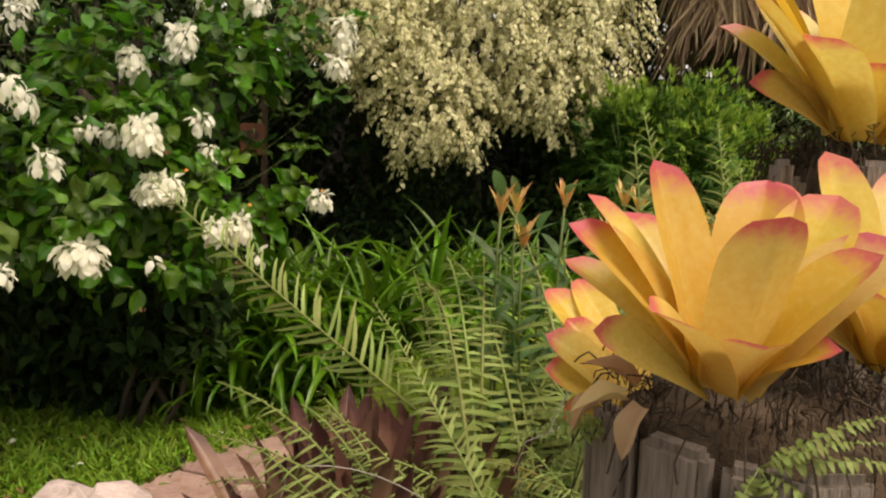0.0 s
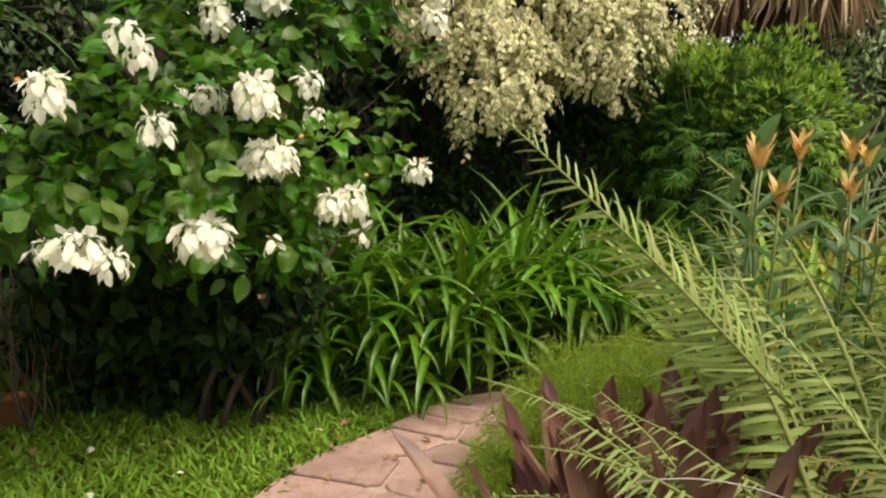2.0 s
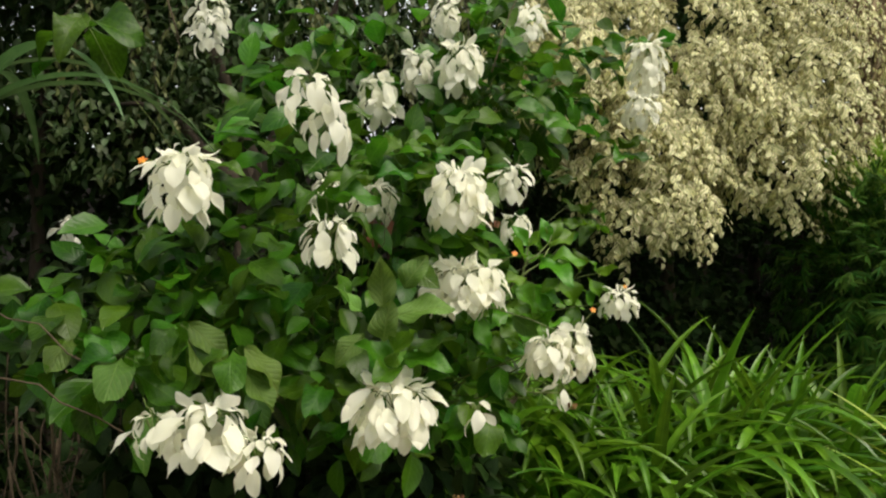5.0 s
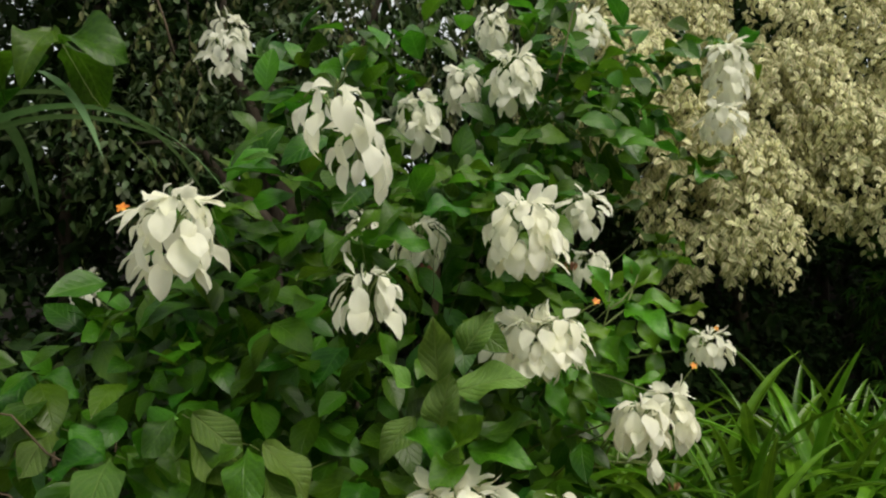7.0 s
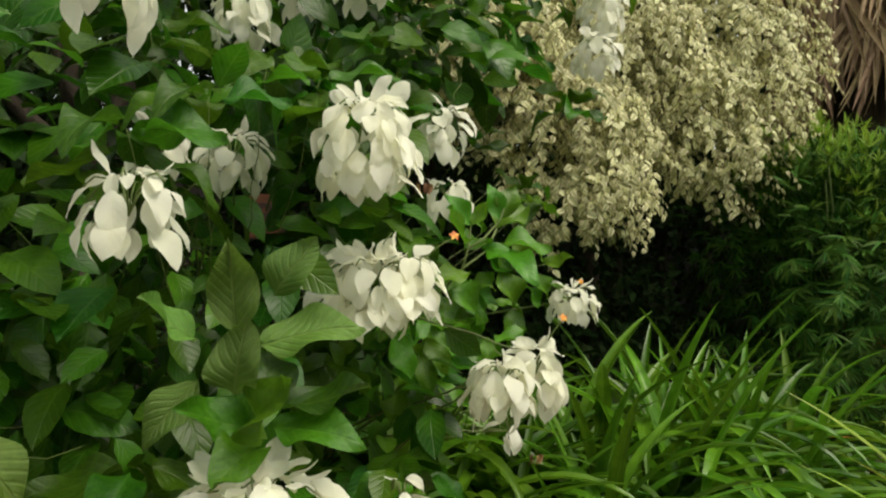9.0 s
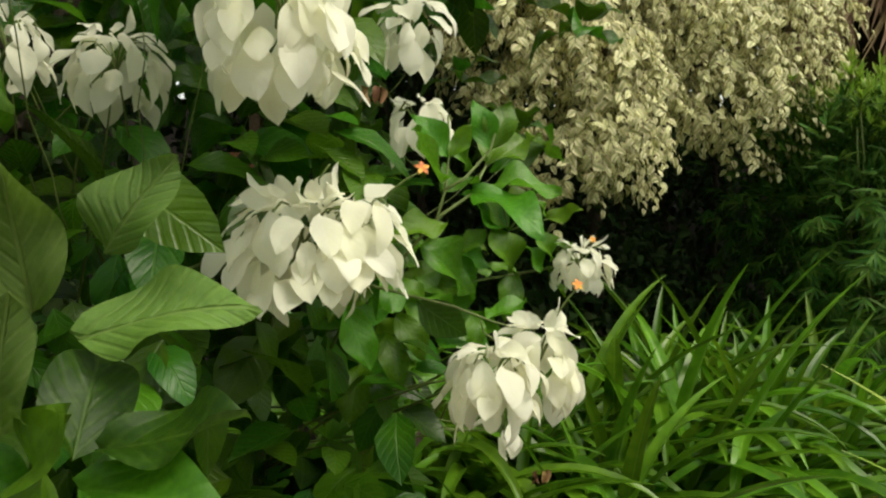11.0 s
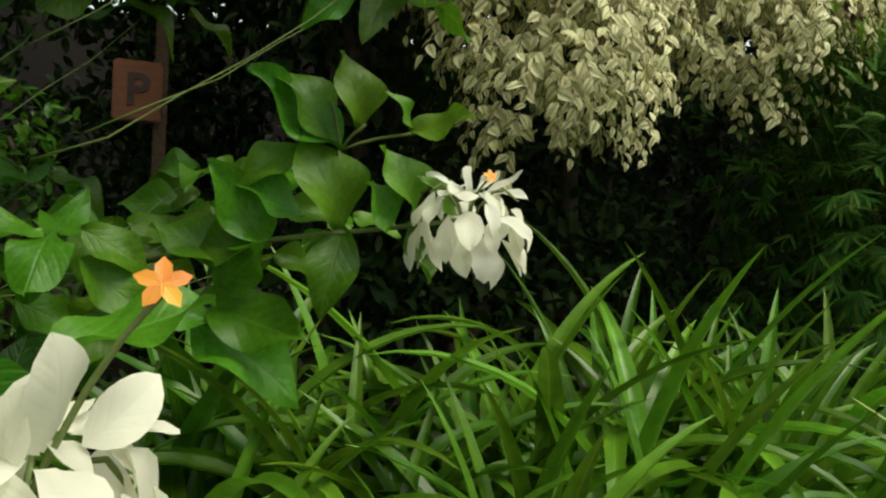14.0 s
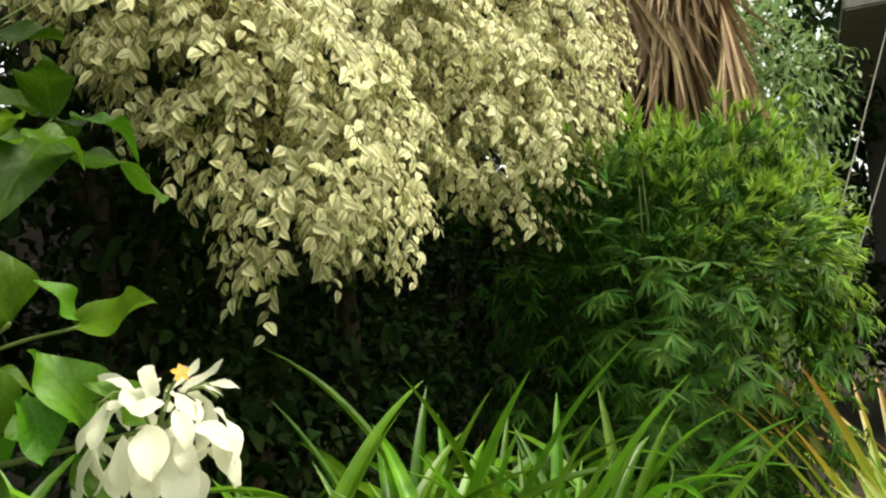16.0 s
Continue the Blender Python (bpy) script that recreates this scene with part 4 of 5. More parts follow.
# ---- rounded fine-leaved shrub ----
def fan_shrub():
    base = (1.94, 6.05, 0.0)
    ob = thing("fine_leaved_shrub", base, "dense rounded dark green shrub with narrow leaves in small fans", "shrub")
    shapes = [leaf(1, w, 4, 1, dr, 0.15, 0, 0.35, 0.2, 0.9, 80 + i) for i, (w, dr) in enumerate(((0.14, 0.25), (0.17, 0.1), (0.13, 0.5)))]
    def shell(d, deep):
        rad = deep + 0.26 * noise.noise(Vector(d) * 3.2) + 0.24 * noise.noise(Vector(d) * 7.0)
        e = np.sign(d) * np.abs(d) ** 0.72
        return np.array((e[0] * 0.78 * rad, e[1] * 0.74 * rad, 1.12 + e[2] * (1.09 if e[2] > 0 else 1.02) + (rad - 1) * e[2]))

    def fans(count, deep, low, sizes, name, mat, spread=1.15, most=9, lean=0.0):
        places, ways, ups = [], [], []
        for k in range(count):
            d = rng.normal(size=3)
            d /= np.linalg.norm(d)
            if d[2] + lean * d[0] < low:
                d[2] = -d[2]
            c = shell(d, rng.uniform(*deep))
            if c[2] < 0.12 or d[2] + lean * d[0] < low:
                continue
            steep = min(1.0, max(0.0, (d[2] - 0.25) / 0.5))
            axis = d * (0.55 + 0.2 * steep) + np.array((0, 0, -0.75 + 1.5 * steep)) + rng.normal(0, 0.22, 3)
            axis /= np.linalg.norm(axis)
            face = d + np.array((0, 0, 0.5)) + rng.normal(0, 0.25, 3)
            side = np.cross(axis, face)
            side /= np.linalg.norm(side)
            m = int(rng.integers(6, most))
            for j in range(m):
                t = (j / (m - 1) - 0.5) * 2 * spread
                places.append(c + axis * 0.02 * math.cos(t))
                ways.append(axis * math.cos(t) + side * math.sin(t) + rng.normal(0, 0.07, 3))
                ups.append(face + rng.normal(0, 0.12, 3))
        child(name, scatter(name, shapes, np.array(places), np.array(ways), np.array(ups), rng.uniform(*sizes, len(places)), mat), ob, kind="stuff")

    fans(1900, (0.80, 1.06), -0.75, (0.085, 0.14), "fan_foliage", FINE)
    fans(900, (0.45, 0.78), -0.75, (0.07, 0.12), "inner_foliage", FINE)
    # Pale young tops; lean carries them rightwards to paint the sunward side lit.
    fans(2500, (0.92, 1.12), 0.40, (0.06, 0.11), "young_growth", FINE_NEW_LIT, 0.7, 8, 0.6)
    canes = [(arc((math.cos(k) * 0.15, math.sin(k * 2) * 0.15, 0), (math.cos(k * 1.7) * 0.55, math.sin(k * 2.3) * 0.5, 1.9 + 0.3 * math.sin(k)), 0.1, 6, 0.02, k), [0.011, 0.01, 0.009, 0.008, 0.007, 0.006, 0.004]) for k in range(16)]
    for c in canes:
        child("cane", tubes("cane", [c], STEM, 6), ob)


fan_shrub()

# ---- palm with a skirt of dead fronds ----
def skirted_palm():
    base = (3.05, 7.25, 0.0)
    ob = thing("skirted_palm", base, "fan palm trunk hidden by a skirt of dry brown fronds", "palm tree")
    child("trunk", tubes("trunk", [([(0, 0, 0), (0.02, 0, 2.0), (0.0, 0.03, 4.0), (0.03, 0.02, 6.2)], [0.24, 0.2, 0.19, 0.17])], BARK, 12), ob)
    fans = []
    for s in range(4):
        places, ways, ups = [], [], []
        for k in range(30):
            t = (k / 29 - 0.5) * 1.5 + rng.normal(0, 0.02)
            places.append((0.0, 0.0, 0.0))
            ways.append((math.sin(t) * 0.62, 0.10 + rng.normal(0, 0.05), -math.cos(t)))
            ups.append((rng.normal(0, 0.4), 1.0, 0.1))
        me = scatter("dead_frond", [leaf(1, 0.045, 7, 1, dr, 0.35, 0, 0.3, 0.5, 0.7, s * 3 + i) for i, dr in enumerate((0.05, 0.15, -0.08))], np.array(places), np.array(ways), np.array(ups), rng.uniform(0.75, 1.15, 30), DEAD)
        fans.append(me)
    for k in range(86):
        a = k * 2.39996
        z = 3.5 + 2.3 * (k / 86) + rng.uniform(-0.15, 0.15)
        rad = 0.30 + 0.30 * rng.random()
        m = pose(math.cos(a) * rad, math.sin(a) * rad, z, rng.uniform(-6, 12), rng.uniform(-8, 8), math.degrees(a) - 90)
        child("dead_frond", fans[k % 4], ob, m @ Matrix.Scale(rng.uniform(0.8, 1.05), 4))


skirted_palm()

# ---- fern bed beside the path ----
def frond_mesh(mat, pairs, spread, bend, seed, curl=0.3, wide=0.16, sag=(0.35, 0.7), sickle=-0.14):
    """A fern frond of length 1 along +y, arching down: a rib with paired leaflets."""
    r = np.random.default_rng(seed)
    pts, y, z = [], 0.0, 0.0
    for i in range(pairs + 1):
        a = bend * (i / pairs) ** 1.8
        pts.append((0.0, y, z, a))
        y, z = y + math.cos(a) / pairs, z - math.sin(a) / pairs
    shapes = []
    for i, d in enumerate(sag[:2]):
        for s in (1, -1):
            v, q, u = leaf(1, wide, 6, 1, d, 0.1, 0.05, 0.15, 0.8, 0.7, seed + i)
            v[:, 0] += s * (0.5 * sickle * np.sin(3.2 * v[:, 1]) + sickle * v[:, 1] ** 2)
            shapes.append((v, q, u))
    places, ways, ups, sizes = [], [], [], []
    for i in range(2, pairs):
        f = i / pairs
        w = spread * min(1.0, (f / 0.22) ** 0.6) * (1.02 - f) ** 0.62
        for s in (-1, 1):
            x0, y0, z0, a = pts[i]
            places.append((x0, y0 + r.uniform(-0.3, 0.3) / pairs, z0))
            ways.append((s, 0.2 * math.cos(a) + r.normal(0, 0.10) + 0.28 * f, -0.28 * math.sin(a) - curl * r.uniform(0.3, 1.2)))
            ups.append((0, math.sin(a) + r.normal(0, 0.15), math.cos(a)))
            sizes.append(max(0.02, w * r.uniform(0.85, 1.1)))
    blades = scatter("blades", shapes, np.array(places), np.array(ways), np.array(ups), np.array(sizes), mat)
    bm = bmesh.new()
    bm.from_mesh(blades)
    bpy.data.meshes.remove(blades)
    uvl = bm.loops.layers.uv.verify()
    v, f = tube([p[:3] for p in pts[::3]], [0.0055 * (1 - 0.75 * k / len(pts[::3])) for k in range(len(pts[::3]))], 4)
    made = [bm.verts.new(p) for p in v]
    for q in f:
        face = bm.faces.new([made[k] for k in q])
        face.smooth = True
        for loop in face.loops:
            loop[uvl].uv = (0.5, 0.2)
    me = bpy.data.meshes.new("frond")
    bm.to_mesh(me)
    bm.free()
    me.materials.append(mat)
    return me


FRONDS = [frond_mesh(FERN, 48, 0.15, 1.3, 1, 0.6, 0.095, (0.6, 1.1)), frond_mesh(FERN, 52, 0.135, 1.7, 2, 0.7, 0.095, (0.6, 1.1)), frond_mesh(FERN, 44, 0.155, 1.0, 3, 0.8, 0.095, (0.6, 1.1)), frond_mesh(FERN_OLD, 44, 0.13, 1.9, 4, 0.8, 0.10, (0.7, 1.2)), frond_mesh(FERN, 50, 0.145, 2.0, 5, 0.7, 0.095, (0.6, 1.1))]
LONG_FROND = frond_mesh(FERN, 34, 0.185, 0.35, 6, 0.3, 0.085, (0.5, 0.9), 0.20)


def fern(place, n, length, seed, label="light green sword fern with arching feathery fronds", extra=(), steep=(1.3, 4.5)):
    r = np.random.default_rng(seed)
    n, length = int(n * 1.8), length * (1.42 if length > 1.12 else 1.12)
    ob = thing("fern", place, label, "fern", "sword ferns in the bed")
    for k in range(n):
        a = k * 2.39996 + r.uniform(-0.4, 0.4)
        rise = r.uniform(*steep)
        way = np.array((math.cos(a), math.sin(a), rise))
        reach = 0.58 if math.sin(a) < -0.25 and place[1] < 1.6 else 0.72 if math.cos(a) < -0.3 else 1.0
        child("frond", FRONDS[int(r.integers(5))], ob, blade_pose((math.cos(a) * 0.04, math.sin(a) * 0.04, 0.0), way, (0, 0, 1), length * reach * r.uniform(0.75, 1.1)))
    for me, a, b, up, size in extra:
        a, b = np.array(a) - np.array(place), np.array(b) - np.array(place)
        child("frond", me, ob, blade_pose(a, b - a, up, np.linalg.norm(b - a) * size))
    return ob


fern((0.10, 1.22, 0), 12, 1.25, 1, extra=((LONG_FROND, (-0.10, 1.42, 1.02), (-0.70, 1.22, 1.585), (0.1, -1.0, 0.1), 1.0), (LONG_FROND, (0.10, 1.2, 0.80), (-0.22, 1.45, 1.34), (0.1, -0.7, 0.7), 1.0)))
fern((0.46, 1.50, 0), 20, 1.30, 2, extra=((LONG_FROND, (0.50, 1.5, 0.7), (0.45, 1.52, 1.74), (0, -1, 0.2), 1.0), (FRONDS[2], (0.5, 1.4, 0.8), (0.30, 1.35, 1.62), (0, -1, 0.3), 1.0), (LONG_FROND, (0.42, 1.05, 1.15), (0.285, 0.97, 1.745), (-0.1, -1.0, 0.3), 1.0), (LONG_FROND, (0.5, 1.1, 1.15), (0.46, 1.05, 1.735), (0, -1.0, 0.3), 1.0)))
fern((0.80, 1.45, 0), 18, 1.35, 3, extra=((LONG_FROND, (0.80, 1.5, 0.7), (0.74, 1.54, 1.70), (0, -1, 0.2), 1.0), (FRONDS[0], (0.9, 1.4, 1.0), (0.62, 1.2, 1.62), (-0.2, -0.7, 0.8), 1.0)))
fern((0.30, 1.80, 0), 18, 1.0, 4)
fern((0.70, 1.95, 0), 18, 1.2, 5)
fern((1.15, 1.70, 0), 18, 1.35, 6)
fern((0.0, 1.16, 0), 8, 1.10, 7, steep=(2.2, 6.0))
fern((0.06, 1.42, 0), 18, 1.22, 19, steep=(2.2, 6.0))
fern((0.24, 1.28, 0), 11, 1.25, 20, steep=(2.2, 6.0))
fern((1.10, 2.20, 0), 18, 1.32, 8)
fern((0.52, 1.98, 0), 18, 1.14, 9)
fern((0.85, 2.45, 0), 18, 1.13, 10)
fern((0.62, 1.15, 0), 20, 1.25, 11)
fern((1.0, 1.15, 0), 20, 1.35, 16)
fern((0.30, 1.5, 0), 20, 1.2, 17)
fern((1.45, 2.05, 0), 18, 1.35, 18)
fern((0.60, 3.05, 0), 14, 0.65, 12)
fern((-0.42, 3.05, 0), 8, 0.42, 13, "small low fern at the path's edge")
fern((1.25, 2.9, 0), 14, 0.9, 14)
fern((0.95, 3.3, 0), 14, 0.65, 15)


def feather_fern(place, rad, tall, seed):
    """Asparagus fern: arching stems set with fine needles."""
    r = np.random.default_rng(seed)
    ob = thing("asparagus_fern", place, "soft yellow-green mound of feathery asparagus fern", "fern")
    stems, places, ways = [], [], []
    for k in range(320):
        a, q = r.uniform(0, 6.28), math.sqrt(r.random())
        end = np.array((math.cos(a) * rad * q * 1.1, math.sin(a) * rad * q, tall * (1.05 - 0.75 * q * q) * r.uniform(0.75, 1.1)))
        line = arc((math.cos(a) * 0.05, math.sin(a) * 0.05, 0), end, tall * 0.28 * q, 8, 0.006, k)
        stems.append((line, 0.0014))
        for j in range(110):
            t = r.uniform(0.3, 1) * 7.99
            i = int(t)
            p = np.array(line[i]) * (1 - t + i) + np.array(line[i + 1]) * (t - i)
            d = r.normal(size=3)
            d[2] += 0.25
            places.append(p + r.normal(0, 0.012, 3))
            ways.append(d)
    n = len(places)
    me = scatter("needle_foliage", [leaf(1, 0.09, 1, 1, 0.1, 0, 0, 0.5, 0.6, 0.4)], np.array(places), np.array(ways), r.normal(size=(n, 3)), r.uniform(0.03, 0.065, n), FEATHER, False)
    child("needle_foliage", me, ob, kind="stuff")
    child("stem_tangle", tubes("stem_tangle", stems, STEM, 3), ob, kind="stuff")


feather_fern((0.00, 2.95, 0), 0.52, 0.76, 1)
feather_fern((-0.26, 2.45, 0), 0.44, 0.70, 2)
feather_fern((0.35, 3.40, 0), 0.42, 0.62, 3)


def rosette(name, place, n, length, width, mat, seed, label, category, group="", spread=1.0, blunt=0.35, bend=0.6, tilt=(0, 0), stem=0.0, fold=0.3, broad=0.45, drop=2.0):
    """A rosette of channelled leaves, the inner ones upright, the outer ones spreading."""
    r = np.random.default_rng(seed)
    ob = thing(name, place, label, category, group)
    shapes = []
    for i, d in enumerate((bend * 0.4, bend, bend * 1.5)):
        v, q, u = leaf(1, width / length, 14, 3, d, fold, 0.012, broad, 0.7, blunt, seed + i)
        shapes.append(mesh_of("leaf", v, q, mat, u))
    for k in range(n):
        a = k * 2.39996 + r.uniform(-0.2, 0.2)
        f = (k + 0.5) / n
        way = np.array((math.cos(a) * spread + tilt[0], math.sin(a) * spread + tilt[1], 2.4 - drop * f + r.uniform(-0.15, 0.15)))
        at = (math.cos(a) * 0.035 * length * 3 * f, math.sin(a) * 0.035 * length * 3 * f, stem + 0.02)
        child("leaf", shapes[min(2, int(f * 3))], ob, blade_pose(at, way, (0, 0, 1), length * r.uniform(0.82, 1.08)))
    return ob


GOLD = "golden bromeliads on the stump"


def golden_bromeliad(place, tips, label, seed):
    """A cup of broad blunt channelled leaves, each reaching for its tip."""
    r = np.random.default_rng(seed)
    ob = thing("golden_bromeliad", place, label, "bromeliad", GOLD)
    for dx, dy, dz, width, bend in tips:
        reach = math.sqrt(dx * dx + dy * dy + dz * dz)
        v, q, u = leaf(1, width / reach, 20, 4, bend, 0.20, 0.012, 0.70, 0.66, 0.36, seed + len(ob.children))
        flat = math.hypot(dx, dy) + 1e-4
        out = np.array((dx / flat, dy / flat, 0.0))
        way = np.array((dx, dy, dz)) / reach + np.array((0, 0, 0.7 * bend))
        child("leaf", mesh_of("leaf", v, q, BROMELIAD, u), ob, blade_pose(out * 0.016 - np.array((0, 0, 0.012)), way, np.array((0, -0.9 * abs(out[0]), 0.45)) - out + r.normal(0, 0.08, 3), reach * 1.0))


CUP = [(-0.05, 0.03, 0.25, 0.080, 0.1), (0.07, 0.06, 0.235, 0.085, 0.15), (0.125, 0.02, 0.225, 0.080, 0.25), (-0.13, -0.01, 0.215, 0.050, 0.2), (-0.155, -0.04, 0.185, 0.070, 0.3),
       (0.01, -0.05, 0.20, 0.080, 0.15), (0.145, -0.04, 0.185, 0.085, 0.35), (0.085, -0.065, 0.17, 0.075, 0.3), (-0.155, 0.02, 0.145, 0.050, 0.4), (-0.080, -0.08, 0.115, 0.066, 0.4),
       (-0.135, -0.03, 0.06, 0.054, 0.3), (0.0, -0.07, 0.085, 0.066, 0.4), (0.062, -0.06, 0.075, 0.058, 0.5), (0.10, 0.12, 0.18, 0.075, 0.4), (-0.06, 0.12, 0.2, 0.075, 0.3)]
golden_bromeliad((0.158, 0.332, 1.448), [(0.72 * c, 0.86 * d, 0.78 * e, 0.88 * w, q) for c, d, e, w, q in CUP], "large golden yellow bromeliad with pink-red leaf tips on a stump", 21)
golden_bromeliad((0.138, 0.475, 1.375), [(-0.075, 0.09, 0.12, 0.055, 0.2), (-0.04, 0.11, 0.13, 0.05, 0.2), (-0.085, -0.01, 0.085, 0.052, 0.3), (-0.09, -0.03, 0.05, 0.05, 0.3), (-0.06, 0.04, 0.09, 0.05, 0.1), (0.0, 0.1, 0.08, 0.05, 0.3), (-0.07, -0.05, 0.0, 0.04, 0.5)],
                 "small pale yellow bromeliad with pink tips low on the stump", 24)
golden_bromeliad((0.41, 0.50, 1.425), [(c * 0.78 + 0.01, d + 0.02, e * 0.92 + 0.01, w * 0.95, q) for c, d, e, w, q in CUP], "golden yellow bromeliad with pink leaf tips beside another", 22)
golden_bromeliad((0.455, 0.675, 1.68), [(c * 0.95, d * 0.9, e * 1.1, w * 1.35, q * 0.7) for c, d, e, w, q in CUP], "orange-yellow bromeliad high on a wooden post", 23)
v, q, u = leaf(0.09, 0.036, 8, 2, 0.7, 0.6, 0.12, 0.4, 0.7, 0.8, 77)
withered = mesh_of("withered_leaf", v, q, WITHERED, u)
for k, (x, y, z, wx, wy, wz) in enumerate(((0.10, 0.38, 1.42, -0.5, 0.1, 0.5), (0.09, 0.37, 1.41, -0.6, 0.0, 0.1), (0.10, 0.35, 1.41, -0.4, -0.2, -0.5), (0.08, 0.40, 1.40, -0.8, 0.1, -0.4))):
    tagged(new("withered_leaf", withered), "pale tan withered leaf hanging under the bromeliad", "leaf", "withered leaves").matrix_basis = blade_pose((x, y, z), (wx, wy, wz), (0, -0.3, 1), 0.62)
for k, (x, y, n, length) in enumerate(((-0.40, 1.74, 14, 0.76), (-0.30, 1.66, 18, 0.88), (-0.14, 1.72, 18, 0.86), (-0.34, 1.92, 16, 0.84), (-0.22, 1.50, 14, 0.84), (-0.08, 1.93, 14, 0.84), (0.06, 1.80, 14, 0.84))):
    rosette("maroon_bromeliad", (x, y, 0.0), n + 5, length, 0.074, MAROON, 40 + k, "upright maroon-purple bromeliad with dark leaf tips", "bromeliad", "maroon bromeliads at the path's edge", 0.22, 0.28, 0.10, broad=0.7)
for k, (x, y, n, length) in enumerate(((1.12, 3.92, 34, 1.28), (1.45, 3.82, 30, 1.2), (1.30, 3.60, 28, 1.15))):
    rosette("spear_leaf_plant", (x, y, 0.0), n, length, 0.066, SPEAR, 60 + k, "tall yellow-green plant with upright spear-shaped leaves", "strap-leaf plant", "spear-leaved plants", 0.6, 0.8, 0.5, fold=0.2)
for k, (x, y, n, length) in enumerate(((2.38, 5.10, 36, 1.40), (2.7, 5.25, 30, 1.4), (2.62, 4.92, 30, 1.25), (3.05, 5.10, 26, 1.2))):
    rosette("yellow_strap_plant", (x, y, 0.0), n, length, 0.052, GOLD_STRAP, 70 + k, "yellow-green strap-leaved plant with orange-tinged leaf ends", "strap-leaf plant", "yellow strap plants", 0.85, 0.8, 0.75, fold=0.2)


def stump(place, rad, tall, seed, label):
    """A weathered stump of upright staves round a core, with root fibre on top."""
    r = np.random.default_rng(seed)
    ob = thing("tree_stump", place, label, "tree stump")
    child("core", tubes("core", [([(0, 0, 0), (0, 0, tall * 0.5), (0, 0, tall - 0.04)], [rad * 0.9, rad * 0.86, rad * 0.86])], FIBRE, 14), ob)
    n = 15
    for k in range(n):
        a = 2 * math.pi * k / n
        h = tall - r.uniform(0.02, 0.10)
        m = pose(math.cos(a) * rad * 0.95, math.sin(a) * rad * 0.95, h / 2, r.uniform(-1, 1), r.uniform(-1, 1), math.degrees(a) + r.uniform(-8, 8))
        child("stave", box_mesh("stave", (rad * r.uniform(0.10, 0.2), rad * r.uniform(0.34, 0.42), h), GREY_WOOD, 0.008), ob, m)
    fibres = []
    for k in range(420):
        a, q = r.uniform(0, 6.28), rad * r.uniform(0.3, 1.02)
        p = np.array((math.cos(a) * q, math.sin(a) * q, tall - 0.03 + r.uniform(0, 0.03)))
        fibres.append((arc(p, p + np.array((math.cos(a) * r.uniform(0.005, 0.045), math.sin(a) * r.uniform(0.005, 0.045), r.uniform(-0.14, 0.02))), r.uniform(0, 0.03), 5, 0.004, k), r.uniform(0.0006, 0.0013)))
    child("root_fibre", tubes("root_fibre", fibres, FIBRE, 3), ob, kind="stuff")
    return ob


stump((0.255, 0.445, 0), 0.165, 1.42, 1, "old grey wooden stump topped with dark root fibre")
stump((0.47, 0.72, 0), 0.10, 1.67, 2, "tall weathered wooden stump carrying a bromeliad")


def stump_fern(place, specs, seed):
    ob = thing("stump_fern", place, "small yellow-green fern growing on the wooden stump", "fern")
    me = frond_mesh(FERN, 22, 0.105, 0.9, seed, 0.2, 0.48)
    for way, size in specs:
        child("frond", me, ob, blade_pose((0, 0, 0), way, (0, -0.4, 1), size * 0.52))


stump_fern((0.175, 0.285, 1.385), (((0.9, -0.2, 0.7), 0.26), ((0.7, -0.3, 0.5), 0.2), ((0.3, -0.3, -0.6), 0.24), ((1.0, -0.2, 0.25), 0.28), ((-0.5, -0.2, -0.7), 0.18), ((0.8, -0.2, -0.4), 0.22), ((0.1, -0.2, -1.0), 0.18)), 9)
stump_fern((0.092, 0.42, 1.37), (((-1.0, 0.0, 0.25), 0.24), ((-0.9, 0.2, -0.1), 0.26), ((-0.8, 0.0, -0.5), 0.2)), 10)


def weathered_post():
    place = (-0.385, 0.335, 0.0)
    ob = thing("weathered_post", place, "slim pale weathered wooden post with a rounded grooved top", "post")
    prof = [(0.050, 0.0), (0.052, 1.1), (0.060, 1.22), (0.060, 1.27), (0.054, 1.305), (0.036, 1.322), (0.012, 1.326)]
    verts, faces, n = [], [], 28
    for i, (rad, z) in enumerate(prof):
        for k in range(n):
            a = 2 * math.pi * k / n
            q = rad * (1 + 0.035 * math.sin(9 * a + 2 * z) + 0.02 * noise.noise((math.cos(a) * 3, math.sin(a) * 3, z * 4)))
            verts.append((math.cos(a) * q * 1.05, math.sin(a) * q, z + 0.008 * math.sin(3 * a)))
    for i in range(len(prof) - 1):
        faces += [(i * n + k, i * n + (k + 1) % n, (i + 1) * n + (k + 1) % n, (i + 1) * n + k) for k in range(n)]
    faces.append(tuple(range((len(prof) - 1) * n, len(prof) * n)))
    child("shaft", mesh_of("shaft", verts, faces, PALE_WOOD), ob)


weathered_post()


